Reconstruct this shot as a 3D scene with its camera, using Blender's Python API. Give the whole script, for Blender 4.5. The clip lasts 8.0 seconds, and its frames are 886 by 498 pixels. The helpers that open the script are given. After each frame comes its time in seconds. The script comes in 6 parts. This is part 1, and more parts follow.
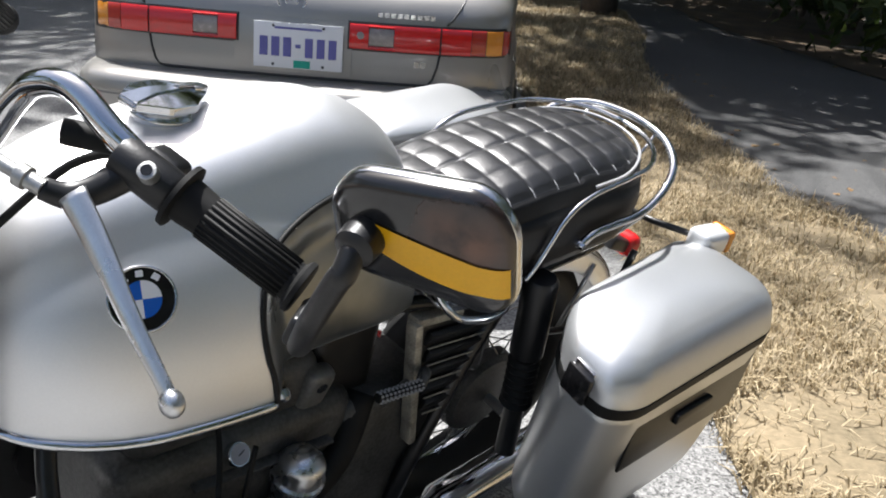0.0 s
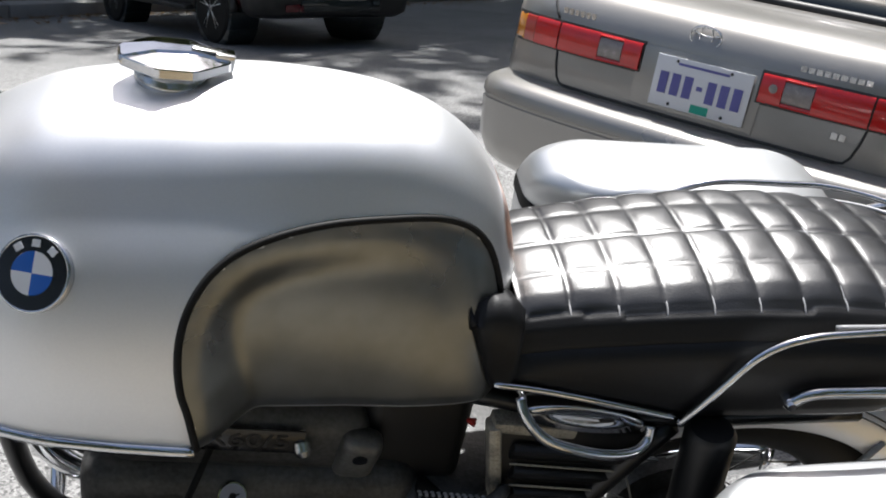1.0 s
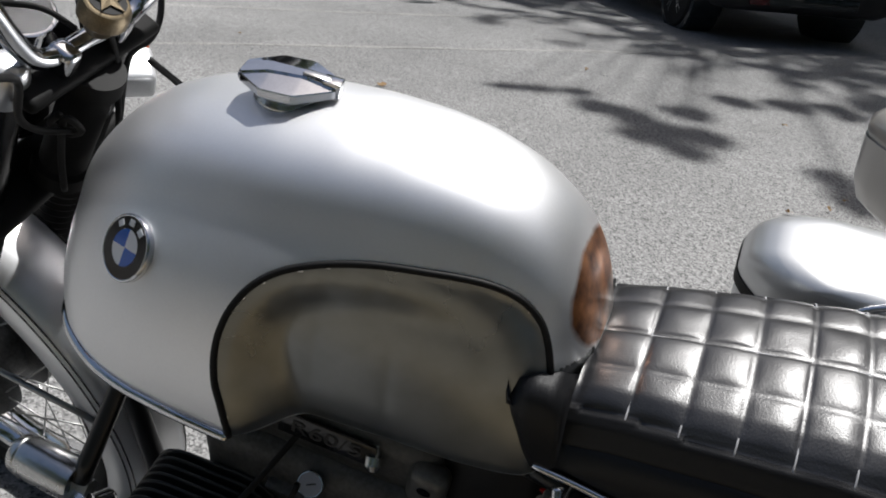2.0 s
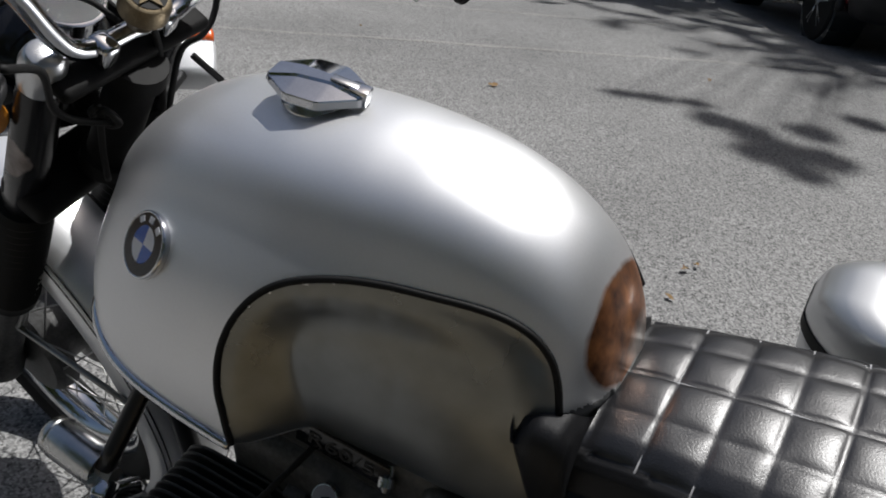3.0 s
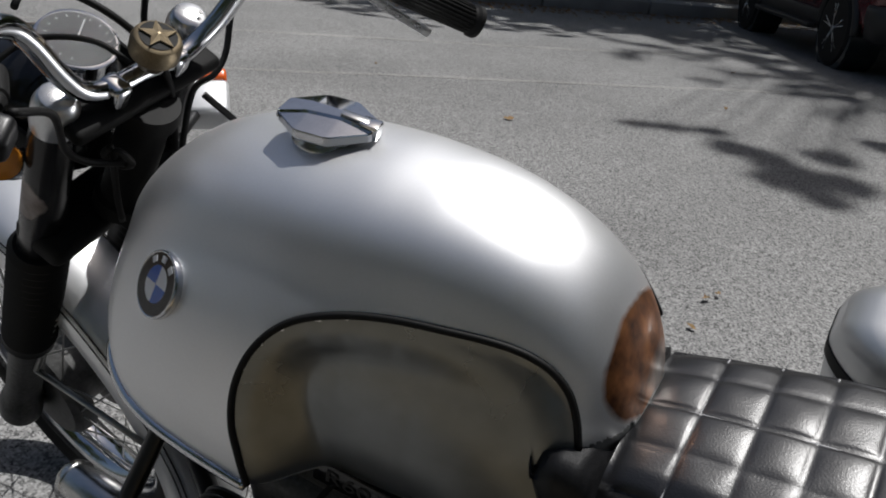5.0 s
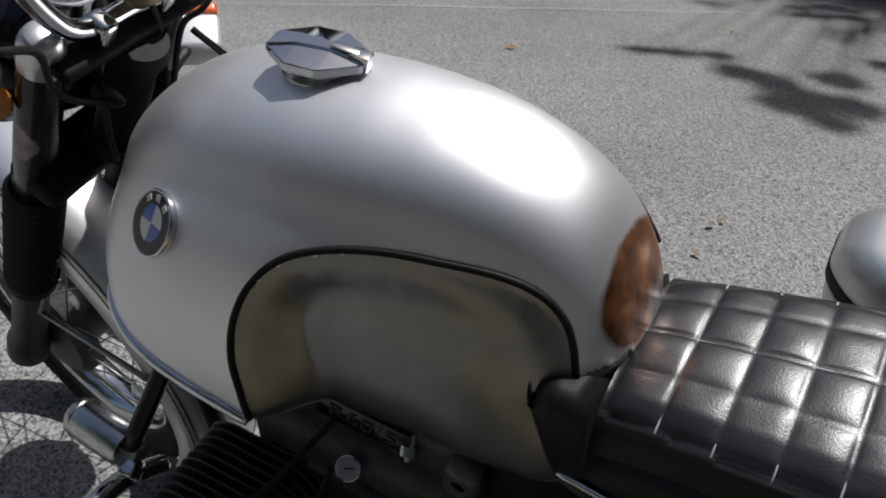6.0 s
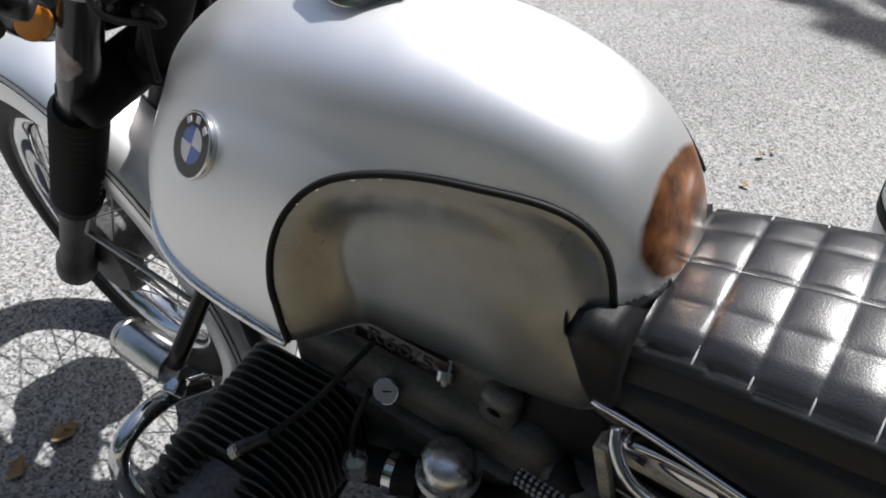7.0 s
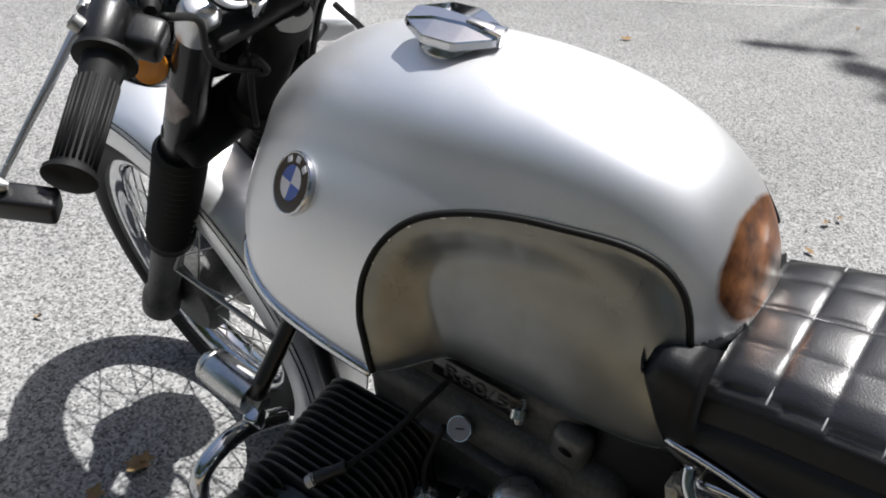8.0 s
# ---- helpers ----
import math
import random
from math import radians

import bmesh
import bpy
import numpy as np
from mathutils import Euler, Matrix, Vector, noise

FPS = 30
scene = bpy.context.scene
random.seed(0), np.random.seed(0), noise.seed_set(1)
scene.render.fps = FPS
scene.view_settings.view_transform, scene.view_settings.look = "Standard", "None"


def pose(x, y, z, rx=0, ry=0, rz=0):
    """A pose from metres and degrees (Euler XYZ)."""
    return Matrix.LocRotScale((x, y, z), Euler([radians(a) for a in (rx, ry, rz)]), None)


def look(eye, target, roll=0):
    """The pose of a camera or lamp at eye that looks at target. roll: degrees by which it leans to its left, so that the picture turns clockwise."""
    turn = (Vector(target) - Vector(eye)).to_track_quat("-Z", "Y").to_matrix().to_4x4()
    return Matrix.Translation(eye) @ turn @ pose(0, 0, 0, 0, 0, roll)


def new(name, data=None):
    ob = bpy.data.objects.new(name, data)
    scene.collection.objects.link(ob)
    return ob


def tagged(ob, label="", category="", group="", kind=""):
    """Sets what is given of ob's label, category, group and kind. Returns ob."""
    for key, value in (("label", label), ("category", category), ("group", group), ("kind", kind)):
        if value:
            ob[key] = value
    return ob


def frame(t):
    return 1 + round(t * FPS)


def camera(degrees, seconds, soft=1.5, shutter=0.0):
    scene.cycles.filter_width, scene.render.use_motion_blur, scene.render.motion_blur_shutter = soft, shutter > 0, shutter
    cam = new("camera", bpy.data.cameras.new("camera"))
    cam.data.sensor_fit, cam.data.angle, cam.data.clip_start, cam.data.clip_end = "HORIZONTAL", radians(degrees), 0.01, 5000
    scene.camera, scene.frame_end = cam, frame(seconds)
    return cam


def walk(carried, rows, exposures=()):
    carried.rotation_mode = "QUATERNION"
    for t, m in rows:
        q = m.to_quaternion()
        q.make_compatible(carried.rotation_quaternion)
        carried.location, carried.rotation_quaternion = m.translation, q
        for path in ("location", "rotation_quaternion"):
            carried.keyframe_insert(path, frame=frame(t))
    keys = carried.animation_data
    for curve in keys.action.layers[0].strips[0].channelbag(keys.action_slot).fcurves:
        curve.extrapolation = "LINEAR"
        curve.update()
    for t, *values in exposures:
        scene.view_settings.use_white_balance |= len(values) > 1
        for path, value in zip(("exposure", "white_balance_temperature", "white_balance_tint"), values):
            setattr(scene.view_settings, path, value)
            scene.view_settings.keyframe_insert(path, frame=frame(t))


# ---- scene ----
cam = camera(50.09, 8.0, soft=1.9)
ROWS = [
    (0, -0.0626, -0.0183, 1.2445, 69.046, -4.605, 0.430),
    (0.2, 0.0166, 0.0552, 1.2288, 69.055, -4.491, 7.074),
    (0.5, 0.1687, 0.1482, 1.2367, 69.138, -4.872, 17.850),
    (0.8, 0.2825, 0.2893, 1.2237, 68.167, -6.887, 28.082),
    (1, 0.3496, 0.4302, 1.2074, 67.810, -8.399, 35.611),
    (1.2, 0.3851, 0.5374, 1.2551, 64.831, -6.680, 43.371),
    (1.5, 0.4341, 0.6475, 1.3124, 62.912, -6.550, 52.332),
    (1.8, 0.5070, 0.7325, 1.3046, 63.224, -11.138, 59.838),
    (2, 0.5358, 0.7514, 1.3269, 61.673, -8.850, 65.917),
    (2.2, 0.5315, 0.7709, 1.3225, 61.019, -9.438, 67.590),
    (3.3, 0.5195, 0.8828, 1.3449, 60.777, -8.682, 76.348),
    (3.5, 0.5272, 0.8862, 1.3438, 61.887, -8.614, 76.538),
    (4, 0.5226, 0.8809, 1.3396, 62.099, -7.646, 76.317),
    (4.5, 0.5006, 0.8775, 1.3576, 60.534, -6.802, 75.952),
    (4.7, 0.5114, 0.8724, 1.3382, 62.114, -7.676, 75.389),
    (5.8, 0.5169, 0.8761, 1.3351, 60.877, -7.017, 74.152),
    (6, 0.5137, 0.8848, 1.3341, 58.172, -6.197, 74.707),
    (6.2, 0.5139, 0.8804, 1.3286, 53.162, -6.132, 74.968),
    (6.5, 0.5110, 0.8821, 1.3350, 51.989, -5.775, 74.907),
    (7, 0.5106, 0.8926, 1.3300, 53.509, -5.434, 77.502),
    (7.5, 0.5119, 0.8739, 1.3309, 56.279, -5.117, 77.977),
    (8, 0.5588, 0.8517, 1.3334, 57.037, -5.271, 81.314),
]
walk(cam, [(t, pose(x, y, z, rx, ry, rz)) for t, x, y, z, rx, ry, rz in ROWS],
     exposures=[(t, e, 6330.0, 9.5) for t, e in ((0.0, 1.22), (0.5, 1.1), (1.0, 0.96), (1.5, 0.58), (2.0, 0.26), (3.3, -0.22), (4.7, -0.28), (5.8, -0.26), (6.0, -0.16), (6.5, 0.62), (7.0, 0.78), (8.0, 0.76))])

# ---- light ----
SUN_AZ, SUN_EL = radians(129.0), radians(66.0)
sun_dir = Vector((math.cos(SUN_EL) * math.cos(SUN_AZ), math.cos(SUN_EL) * math.sin(SUN_AZ), math.sin(SUN_EL)))
world = bpy.data.worlds.new("sky")
scene.world = world
world.use_nodes = True
sky = world.node_tree.nodes.new("ShaderNodeTexSky")
sky.sky_type, sky.sun_disc = "NISHITA", False
sky.sun_elevation, sky.sun_rotation = SUN_EL, math.pi / 2 - SUN_AZ
sky.air_density, sky.dust_density = 1.0, 4.0
back = world.node_tree.nodes["Background"]
world.node_tree.links.new(sky.outputs[0], back.inputs[0])
back.inputs[1].default_value = 0.07
sun = new("sun", bpy.data.lights.new("sun", "SUN"))
sun.data.energy, sun.data.angle, sun.data.color = 5.0, radians(0.9), (1.0, 0.975, 0.94)
sun.matrix_world = look(sun_dir * 50, (0, 0, 0))


# ---- materials ----
def material(name, color, rough=0.5, metal=0.0, var=0.0, scale=8.0, bump=0.0, bump_scale=60.0, second=None, coat=0.0, mix_scale=2.0, spec=0.5):
    """A procedural surface: colour that varies at two scales, roughness that follows it, and fine relief."""
    m = bpy.data.materials.new(name)
    m.use_nodes = True
    nt, bs = m.node_tree, m.node_tree.nodes["Principled BSDF"]
    bs.inputs["Roughness"].default_value, bs.inputs["Metallic"].default_value = rough, metal
    bs.inputs["Coat Weight"].default_value, bs.inputs["Specular IOR Level"].default_value = coat, spec
    bs.inputs["Base Color"].default_value = (*color, 1)
    if not (var or bump or second):
        return m
    tc = nt.nodes.new("ShaderNodeTexCoord")

    def tex(sc, detail):
        n = nt.nodes.new("ShaderNodeTexNoise")
        n.inputs["Scale"].default_value, n.inputs["Detail"].default_value = sc, detail
        nt.links.new(tc.outputs["Object"], n.inputs["Vector"])
        return n
    if var or second:
        fine, broad = tex(scale * 9, 4), tex(mix_scale, 5)
        ramp = nt.nodes.new("ShaderNodeValToRGB")
        other = second or tuple(c * (1 - var) for c in color)
        ramp.color_ramp.elements[0].color, ramp.color_ramp.elements[1].color = (*other, 1), (*color, 1)
        ramp.color_ramp.elements[0].position, ramp.color_ramp.elements[1].position = 0.35, 0.65
        mix = nt.nodes.new("ShaderNodeMix")
        mix.inputs[0].default_value = 0.4
        nt.links.new(broad.outputs[0], mix.inputs[2])
        nt.links.new(fine.outputs[0], mix.inputs[3])
        nt.links.new(mix.outputs[0], ramp.inputs[0])
        nt.links.new(ramp.outputs[0], bs.inputs["Base Color"])
        rr = nt.nodes.new("ShaderNodeMapRange")
        rr.inputs[3].default_value, rr.inputs[4].default_value = max(0.02, rough - 0.08), min(1, rough + 0.08)
        nt.links.new(broad.outputs[0], rr.inputs[0])
        nt.links.new(rr.outputs[0], bs.inputs["Roughness"])
    if bump:
        b = nt.nodes.new("ShaderNodeBump")
        b.inputs["Strength"].default_value, b.inputs["Distance"].default_value = bump, 0.002
        nt.links.new(tex(bump_scale, 4).outputs[0], b.inputs["Height"])
        nt.links.new(b.outputs[0], bs.inputs["Normal"])
    return m


SILVER = material("silver_paint", (0.82, 0.825, 0.835), 0.44, 0.9, var=0.05, scale=40, mix_scale=6, coat=0.12)
CASE_SILVER = material("case_silver", (0.6, 0.61, 0.62), 0.36, 0.75, var=0.06, scale=40, mix_scale=5, coat=0.15)
VINYL = material("black_vinyl", (0.013, 0.013, 0.015), 0.39, var=0.4, scale=30, bump=0.16, bump_scale=500, spec=0.8, coat=0.12)
RUBBER = material("rubber", (0.008, 0.008, 0.008), 0.62, var=0.3, scale=20, spec=0.25)
BLACK = material("black_paint", (0.008, 0.008, 0.009), 0.3, var=0.3, scale=20)
CHROME = material("chrome", (0.68, 0.69, 0.71), 0.06, 1.0, var=0.12, scale=60, mix_scale=30)
GRIMY_BLACK = material("grimy_black", (0.011, 0.011, 0.011), 0.6, var=0.4, scale=40, mix_scale=25, spec=0.12)
ALLOY = material("cast_alloy", (0.45, 0.45, 0.44), 0.42, 0.9, var=0.3, scale=30, bump=0.2, bump_scale=300)
CAR_PAINT = material("beige_grey_paint", (0.31, 0.298, 0.28), 0.3, 0.45, var=0.05, scale=20, coat=0.6)
GLOSS_BLACK = material("gloss_black", (0.01, 0.01, 0.011), 0.12)
ENAMEL_BLUE = material("enamel_blue", (0.012, 0.11, 0.5), 0.15, coat=0.5)
ENAMEL_WHITE = material("enamel_white", (0.75, 0.77, 0.8), 0.2, coat=0.3)
WORN_CHROME = material("worn_chrome", (0.72, 0.72, 0.71), 0.2, 1.0, var=0.2, scale=50, mix_scale=25)
VINYL_PLAIN = material("plain_vinyl", (0.008, 0.008, 0.009), 0.48, var=0.35, scale=40, bump=0.2, bump_scale=700, spec=0.35)
# Pale grey that paints the highlights along the seat's seams.
SEAM_GLINT = material("seam_glint_grey", (0.34, 0.34, 0.35), 0.5)
PALE_PIPING = material("pale_piping", (0.3, 0.3, 0.31), 0.4)
DARK_ALLOY = material("grimy_alloy", (0.1, 0.1, 0.099), 0.48, 0.4, second=(0.03, 0.03, 0.0295), scale=18, mix_scale=12, bump=0.3, bump_scale=260)
FIN_BLACK = material("baked_black_fins", (0.034, 0.034, 0.034), 0.36, 0.2, var=0.4, scale=30, mix_scale=20)
CASTING = material("dull_casting", (0.2, 0.2, 0.198), 0.45, 0.6, second=(0.1, 0.1, 0.098), scale=18, mix_scale=14, bump=0.25, bump_scale=260)
WORN_BLACK = material("worn_black_paint", (0.011, 0.011, 0.012), 0.2, spec=0.3)
ENGINE_GREY = material("engine_grey", (0.04, 0.04, 0.04), 0.38, 0.5, var=0.4, scale=30, mix_scale=20)
BRONZE = material("aged_bronze", (0.22, 0.175, 0.11), 0.42, 0.8, var=0.5, scale=50, mix_scale=40)
SATIN_BLACK = material("satin_black", (0.008, 0.008, 0.009), 0.4, var=0.3, scale=40, bump=0.1, bump_scale=400)
SATIN_ALLOY = material("satin_alloy", (0.66, 0.67, 0.68), 0.28, 0.95, var=0.15, scale=50, mix_scale=20)
BRUSHED = material("brushed_aluminium", (0.62, 0.62, 0.61), 0.27, 1.0, var=0.2, scale=30, mix_scale=25)
MIRROR_GLASS = material("mirror_glass", (0.9, 0.9, 0.92), 0.02, 1.0)
FLASHER_SILVER = material("flasher_silver", (0.68, 0.69, 0.7), 0.32, 0.35, var=0.1, scale=30, mix_scale=20)
DIAL = material("speedometer_dial", (0.09, 0.1, 0.115), 0.5, var=0.2, scale=40, mix_scale=20)
DIAL_PALE = material("gauge_dial", (0.3, 0.32, 0.38), 0.4)
AMBER = material("amber_lens", (0.66, 0.25, 0.03), 0.2, coat=0.5, var=0.15, scale=60, mix_scale=40)
ORANGE = material("orange_lens", (0.75, 0.12, 0.015), 0.2, coat=0.5, var=0.15, scale=60, mix_scale=40)
YELLOW = material("yellow_paint", (0.8, 0.42, 0.005), 0.35, var=0.12, scale=50, mix_scale=30)
BARE_METAL = material("scuffed_metal", (0.55, 0.51, 0.42), 0.42, 0.35, second=(0.16, 0.15, 0.13), scale=40, mix_scale=30)
PALE_RUBBER = material("worn_rubber", (0.3, 0.3, 0.31), 0.6)
RED_WIRE = material("red_wire", (0.6, 0.02, 0.02), 0.4)
LENS_RED = material("red_lens", (0.6, 0.014, 0.014), 0.18, var=0.25, scale=25, mix_scale=9, coat=0.6)
LENS_DEEP = material("deep_red_lens", (0.42, 0.03, 0.018), 0.2, var=0.3, scale=25, mix_scale=9, coat=0.6)


def clear_glass():
    m = bpy.data.materials.new("clear_glass")
    m.use_nodes = True
    b = m.node_tree.nodes["Principled BSDF"]
    b.inputs["Transmission Weight"].default_value, b.inputs["Roughness"].default_value, b.inputs["IOR"].default_value = 1.0, 0.03, 1.3
    return m


CLEAR_GLASS = clear_glass()


def patch(m, centre, size, inner, edge=0.12, rough=0.45, metal=0.4, speck=40.0, wobble=0.5):
    """Lays a worn patch, an uneven blotch about a place on the thing, over a material."""
    nt = m.node_tree
    bs = nt.nodes["Principled BSDF"]
    tc = nt.nodes.new("ShaderNodeTexCoord")
    mp = nt.nodes.new("ShaderNodeMapping")
    mp.vector_type = "POINT"
    mp.inputs["Scale"].default_value = [1 / s for s in size]
    mp.inputs["Location"].default_value = [-c / s for c, s in zip(centre, size)]
    nt.links.new(tc.outputs["Object"], mp.inputs["Vector"])
    ln = nt.nodes.new("ShaderNodeVectorMath")
    ln.operation = "LENGTH"
    nt.links.new(mp.outputs[0], ln.inputs[0])
    nz = nt.nodes.new("ShaderNodeTexNoise")
    nz.inputs["Scale"].default_value, nz.inputs["Detail"].default_value = speck, 3
    nt.links.new(tc.outputs["Object"], nz.inputs["Vector"])
    ad = nt.nodes.new("ShaderNodeMath")
    ad.operation = "MULTIPLY_ADD"
    ad.inputs[1].default_value = wobble
    nt.links.new(nz.outputs[0], ad.inputs[0])
    nt.links.new(ln.outputs["Value"], ad.inputs[2])
    rp = nt.nodes.new("ShaderNodeMapRange")
    rp.inputs[1].default_value, rp.inputs[2].default_value = 1.0 + wobble / 2 + edge, 1.0 + wobble / 2 - edge
    nt.links.new(ad.outputs[0], rp.inputs[0])
    inner_ramp = nt.nodes.new("ShaderNodeValToRGB")
    n2 = nt.nodes.new("ShaderNodeTexNoise")
    n2.inputs["Scale"].default_value, n2.inputs["Detail"].default_value = 45.0, 6
    nt.links.new(tc.outputs["Object"], n2.inputs["Vector"])
    nt.links.new(n2.outputs[0], inner_ramp.inputs[0])
    el = inner_ramp.color_ramp.elements
    el[0].position, el[1].position = 0.3, 0.7
    el[0].color, el[1].color = (*inner[0], 1), (*inner[1], 1)
    mix = nt.nodes.new("ShaderNodeMix")
    mix.data_type = "RGBA"
    old = bs.inputs["Base Color"].links[0].from_socket if bs.inputs["Base Color"].links else None
    nt.links.new(rp.outputs[0], mix.inputs[0])
    if old:
        nt.links.new(old, mix.inputs[6])
    else:
        mix.inputs[6].default_value = bs.inputs["Base Color"].default_value
    nt.links.new(inner_ramp.outputs[0], mix.inputs[7])
    nt.links.new(mix.outputs[2], bs.inputs["Base Color"])
    for sock, val in (("Metallic", metal), ("Roughness", rough)):
        r = nt.nodes.new("ShaderNodeMapRange")
        r.inputs[3].default_value, r.inputs[4].default_value = bs.inputs[sock].default_value, val
        nt.links.new(rp.outputs[0], r.inputs[0])
        nt.links.new(r.outputs[0], bs.inputs[sock])
    return m


# Silver darkened for the knee recess: mirrored shade is put into its colour.
KNEE_GREY = material("shaded_knee_silver", (0.255, 0.264, 0.262), 0.29, 0.9, second=(0.2, 0.206, 0.2), scale=4, mix_scale=7)
TANK_SILVER = patch(SILVER.copy(), (0.862, 0.012, 0.907), (0.05, 0.09, 0.062), ((0.08, 0.03, 0.014), (0.42, 0.17, 0.06)), edge=0.05, rough=0.4, metal=0.55, wobble=0.15)
TANK_SILVER = patch(TANK_SILVER, (0.872, 0.035, 0.868), (0.022, 0.032, 0.022), ((0.3, 0.285, 0.265), (0.62, 0.61, 0.59)), edge=0.5, rough=0.27, metal=0.85, speck=60.0, wobble=0.5)
patch(WORN_BLACK, (0.135, -0.125, 0.893), (0.04, 0.035, 0.035), ((0.2, 0.17, 0.16), (0.42, 0.38, 0.37)), edge=0.06, rough=0.5, metal=0.3, speck=70)
MIRROR_BACK = patch(material("mirror_black", (0.012, 0.012, 0.013), 0.2, coat=0.4), (0.035, 0.012, 0.024), (0.028, 0.022, 0.03), ((0.015, 0.012, 0.012), (0.16, 0.08, 0.05)), edge=0.5, rough=0.6, metal=0.1, speck=90, wobble=0.9)


def asphalt(name, dark, light, pale, scale=330.0):
    """Bound aggregate: pale and dark chips in a grey binder, with broad stains."""
    m = bpy.data.materials.new(name)
    m.use_nodes = True
    nt, bs = m.node_tree, m.node_tree.nodes["Principled BSDF"]
    tc = nt.nodes.new("ShaderNodeTexCoord")
    vo = nt.nodes.new("ShaderNodeTexVoronoi")
    vo.inputs["Scale"].default_value = scale
    nz = nt.nodes.new("ShaderNodeTexNoise")
    nz.inputs["Scale"].default_value, nz.inputs["Detail"].default_value = scale * 0.35, 5
    br = nt.nodes.new("ShaderNodeTexNoise")
    br.inputs["Scale"].default_value, br.inputs["Detail"].default_value = 0.9, 6
    for t in (vo, nz, br):
        nt.links.new(tc.outputs["Object"], t.inputs["Vector"])
    sep = nt.nodes.new("ShaderNodeSeparateColor")
    nt.links.new(vo.outputs["Color"], sep.inputs[0])
    ramp = nt.nodes.new("ShaderNodeValToRGB")
    el = ramp.color_ramp.elements
    el[0].color, el[1].color = (*dark, 1), (*pale, 1)
    el[0].position, el[1].position = 0.2, 0.95
    mid = el.new(0.42)
    mid.color = (*light, 1)
    av = nt.nodes.new("ShaderNodeMath")
    av.operation = "MULTIPLY_ADD"
    av.inputs[1].default_value = 0.55
    sc = nt.nodes.new("ShaderNodeMath")
    sc.operation = "MULTIPLY"
    sc.inputs[1].default_value = 0.5
    nt.links.new(nz.outputs[0], sc.inputs[0])
    nt.links.new(sep.outputs[0], av.inputs[0])
    nt.links.new(sc.outputs[0], av.inputs[2])
    nt.links.new(av.outputs[0], ramp.inputs[0])
    stain = nt.nodes.new("ShaderNodeMapRange")
    stain.inputs[1].default_value, stain.inputs[2].default_value = 0.3, 0.7
    stain.inputs[3].default_value, stain.inputs[4].default_value = 0.8, 1.12
    nt.links.new(br.outputs[0], stain.inputs[0])
    mul = nt.nodes.new("ShaderNodeVectorMath")
    mul.operation = "SCALE"
    nt.links.new(ramp.outputs[0], mul.inputs[0])
    nt.links.new(stain.outputs[0], mul.inputs["Scale"])
    nt.links.new(mul.outputs[0], bs.inputs["Base Color"])
    bs.inputs["Roughness"].default_value = 0.88
    bu = nt.nodes.new("ShaderNodeBump")
    bu.inputs["Strength"].default_value, bu.inputs["Distance"].default_value = 0.6, 0.004
    nt.links.new(av.outputs[0], bu.inputs["Height"])
    nt.links.new(bu.outputs[0], bs.inputs["Normal"])
    return m


ASPHALT = asphalt("asphalt", (0.035, 0.0348, 0.0343), (0.15, 0.149, 0.147), (0.36, 0.357, 0.35), 190.0)
PATH_ASPHALT = asphalt("path_asphalt", (0.02, 0.02, 0.02), (0.06, 0.06, 0.061), (0.11, 0.107, 0.104), 260.0)
FADED_LINE = asphalt("faded_line", (0.08, 0.079, 0.075), (0.24, 0.236, 0.228), (0.38, 0.37, 0.35), 190.0)
GRASS = material("dry_grass", (0.25, 0.195, 0.12), 0.9, second=(0.10, 0.08, 0.045), scale=6, mix_scale=2.0, bump=0.8, bump_scale=120)
LITTER = material("leaf_litter", (0.13, 0.085, 0.05), 0.9, second=(0.045, 0.036, 0.024), scale=5, mix_scale=3.0, bump=0.8, bump_scale=60)
# Toned for what the tank flank mirrors; the ground itself stays out of view.
UNSEEN_EARTH = material("bare_earth", (0.21, 0.188, 0.15), 0.95, second=(0.13, 0.115, 0.09), scale=8, mix_scale=3.0, bump=0.8, bump_scale=70)
# Near black, so that the tank mirrors shade from an added strip.
DARK_REFLECTED = material("dark_reflected_ground", (0.05, 0.044, 0.036), 0.95, second=(0.028, 0.025, 0.02), scale=8, mix_scale=3.0, bump=0.8, bump_scale=70)
CONCRETE = material("kerb_concrete", (0.33, 0.32, 0.3), 0.9, var=0.3, scale=20, mix_scale=4, bump=0.5, bump_scale=80)
BARK = material("bark", (0.11, 0.085, 0.065), 0.9, second=(0.05, 0.04, 0.032), scale=6, mix_scale=8, bump=1.0, bump_scale=25)
GLASS_DARK = material("car_glass", (0.02, 0.025, 0.025), 0.05, spec=0.7)
TRIM_BLACK = material("trim_black", (0.02, 0.02, 0.02), 0.5, var=0.2)
PLATE_WHITE = material("plate_white", (0.72, 0.73, 0.76), 0.35, var=0.04, scale=10)
PLATE_BLUE = material("plate_blue", (0.10, 0.10, 0.32), 0.4)
STICKER = material("green_sticker", (0.0, 0.33, 0.24), 0.4)
REVERSE = material("reverse_lens", (0.28, 0.25, 0.24), 0.25, var=0.3, scale=60, mix_scale=60, coat=0.4)
MAROON = material("maroon_paint", (0.1, 0.011, 0.015), 0.22, 0.3, var=0.1, scale=10, coat=0.8)
FALLEN = material("fallen_leaf", (0.2, 0.095, 0.04), 0.8, second=(0.2, 0.15, 0.06), scale=20, mix_scale=30)


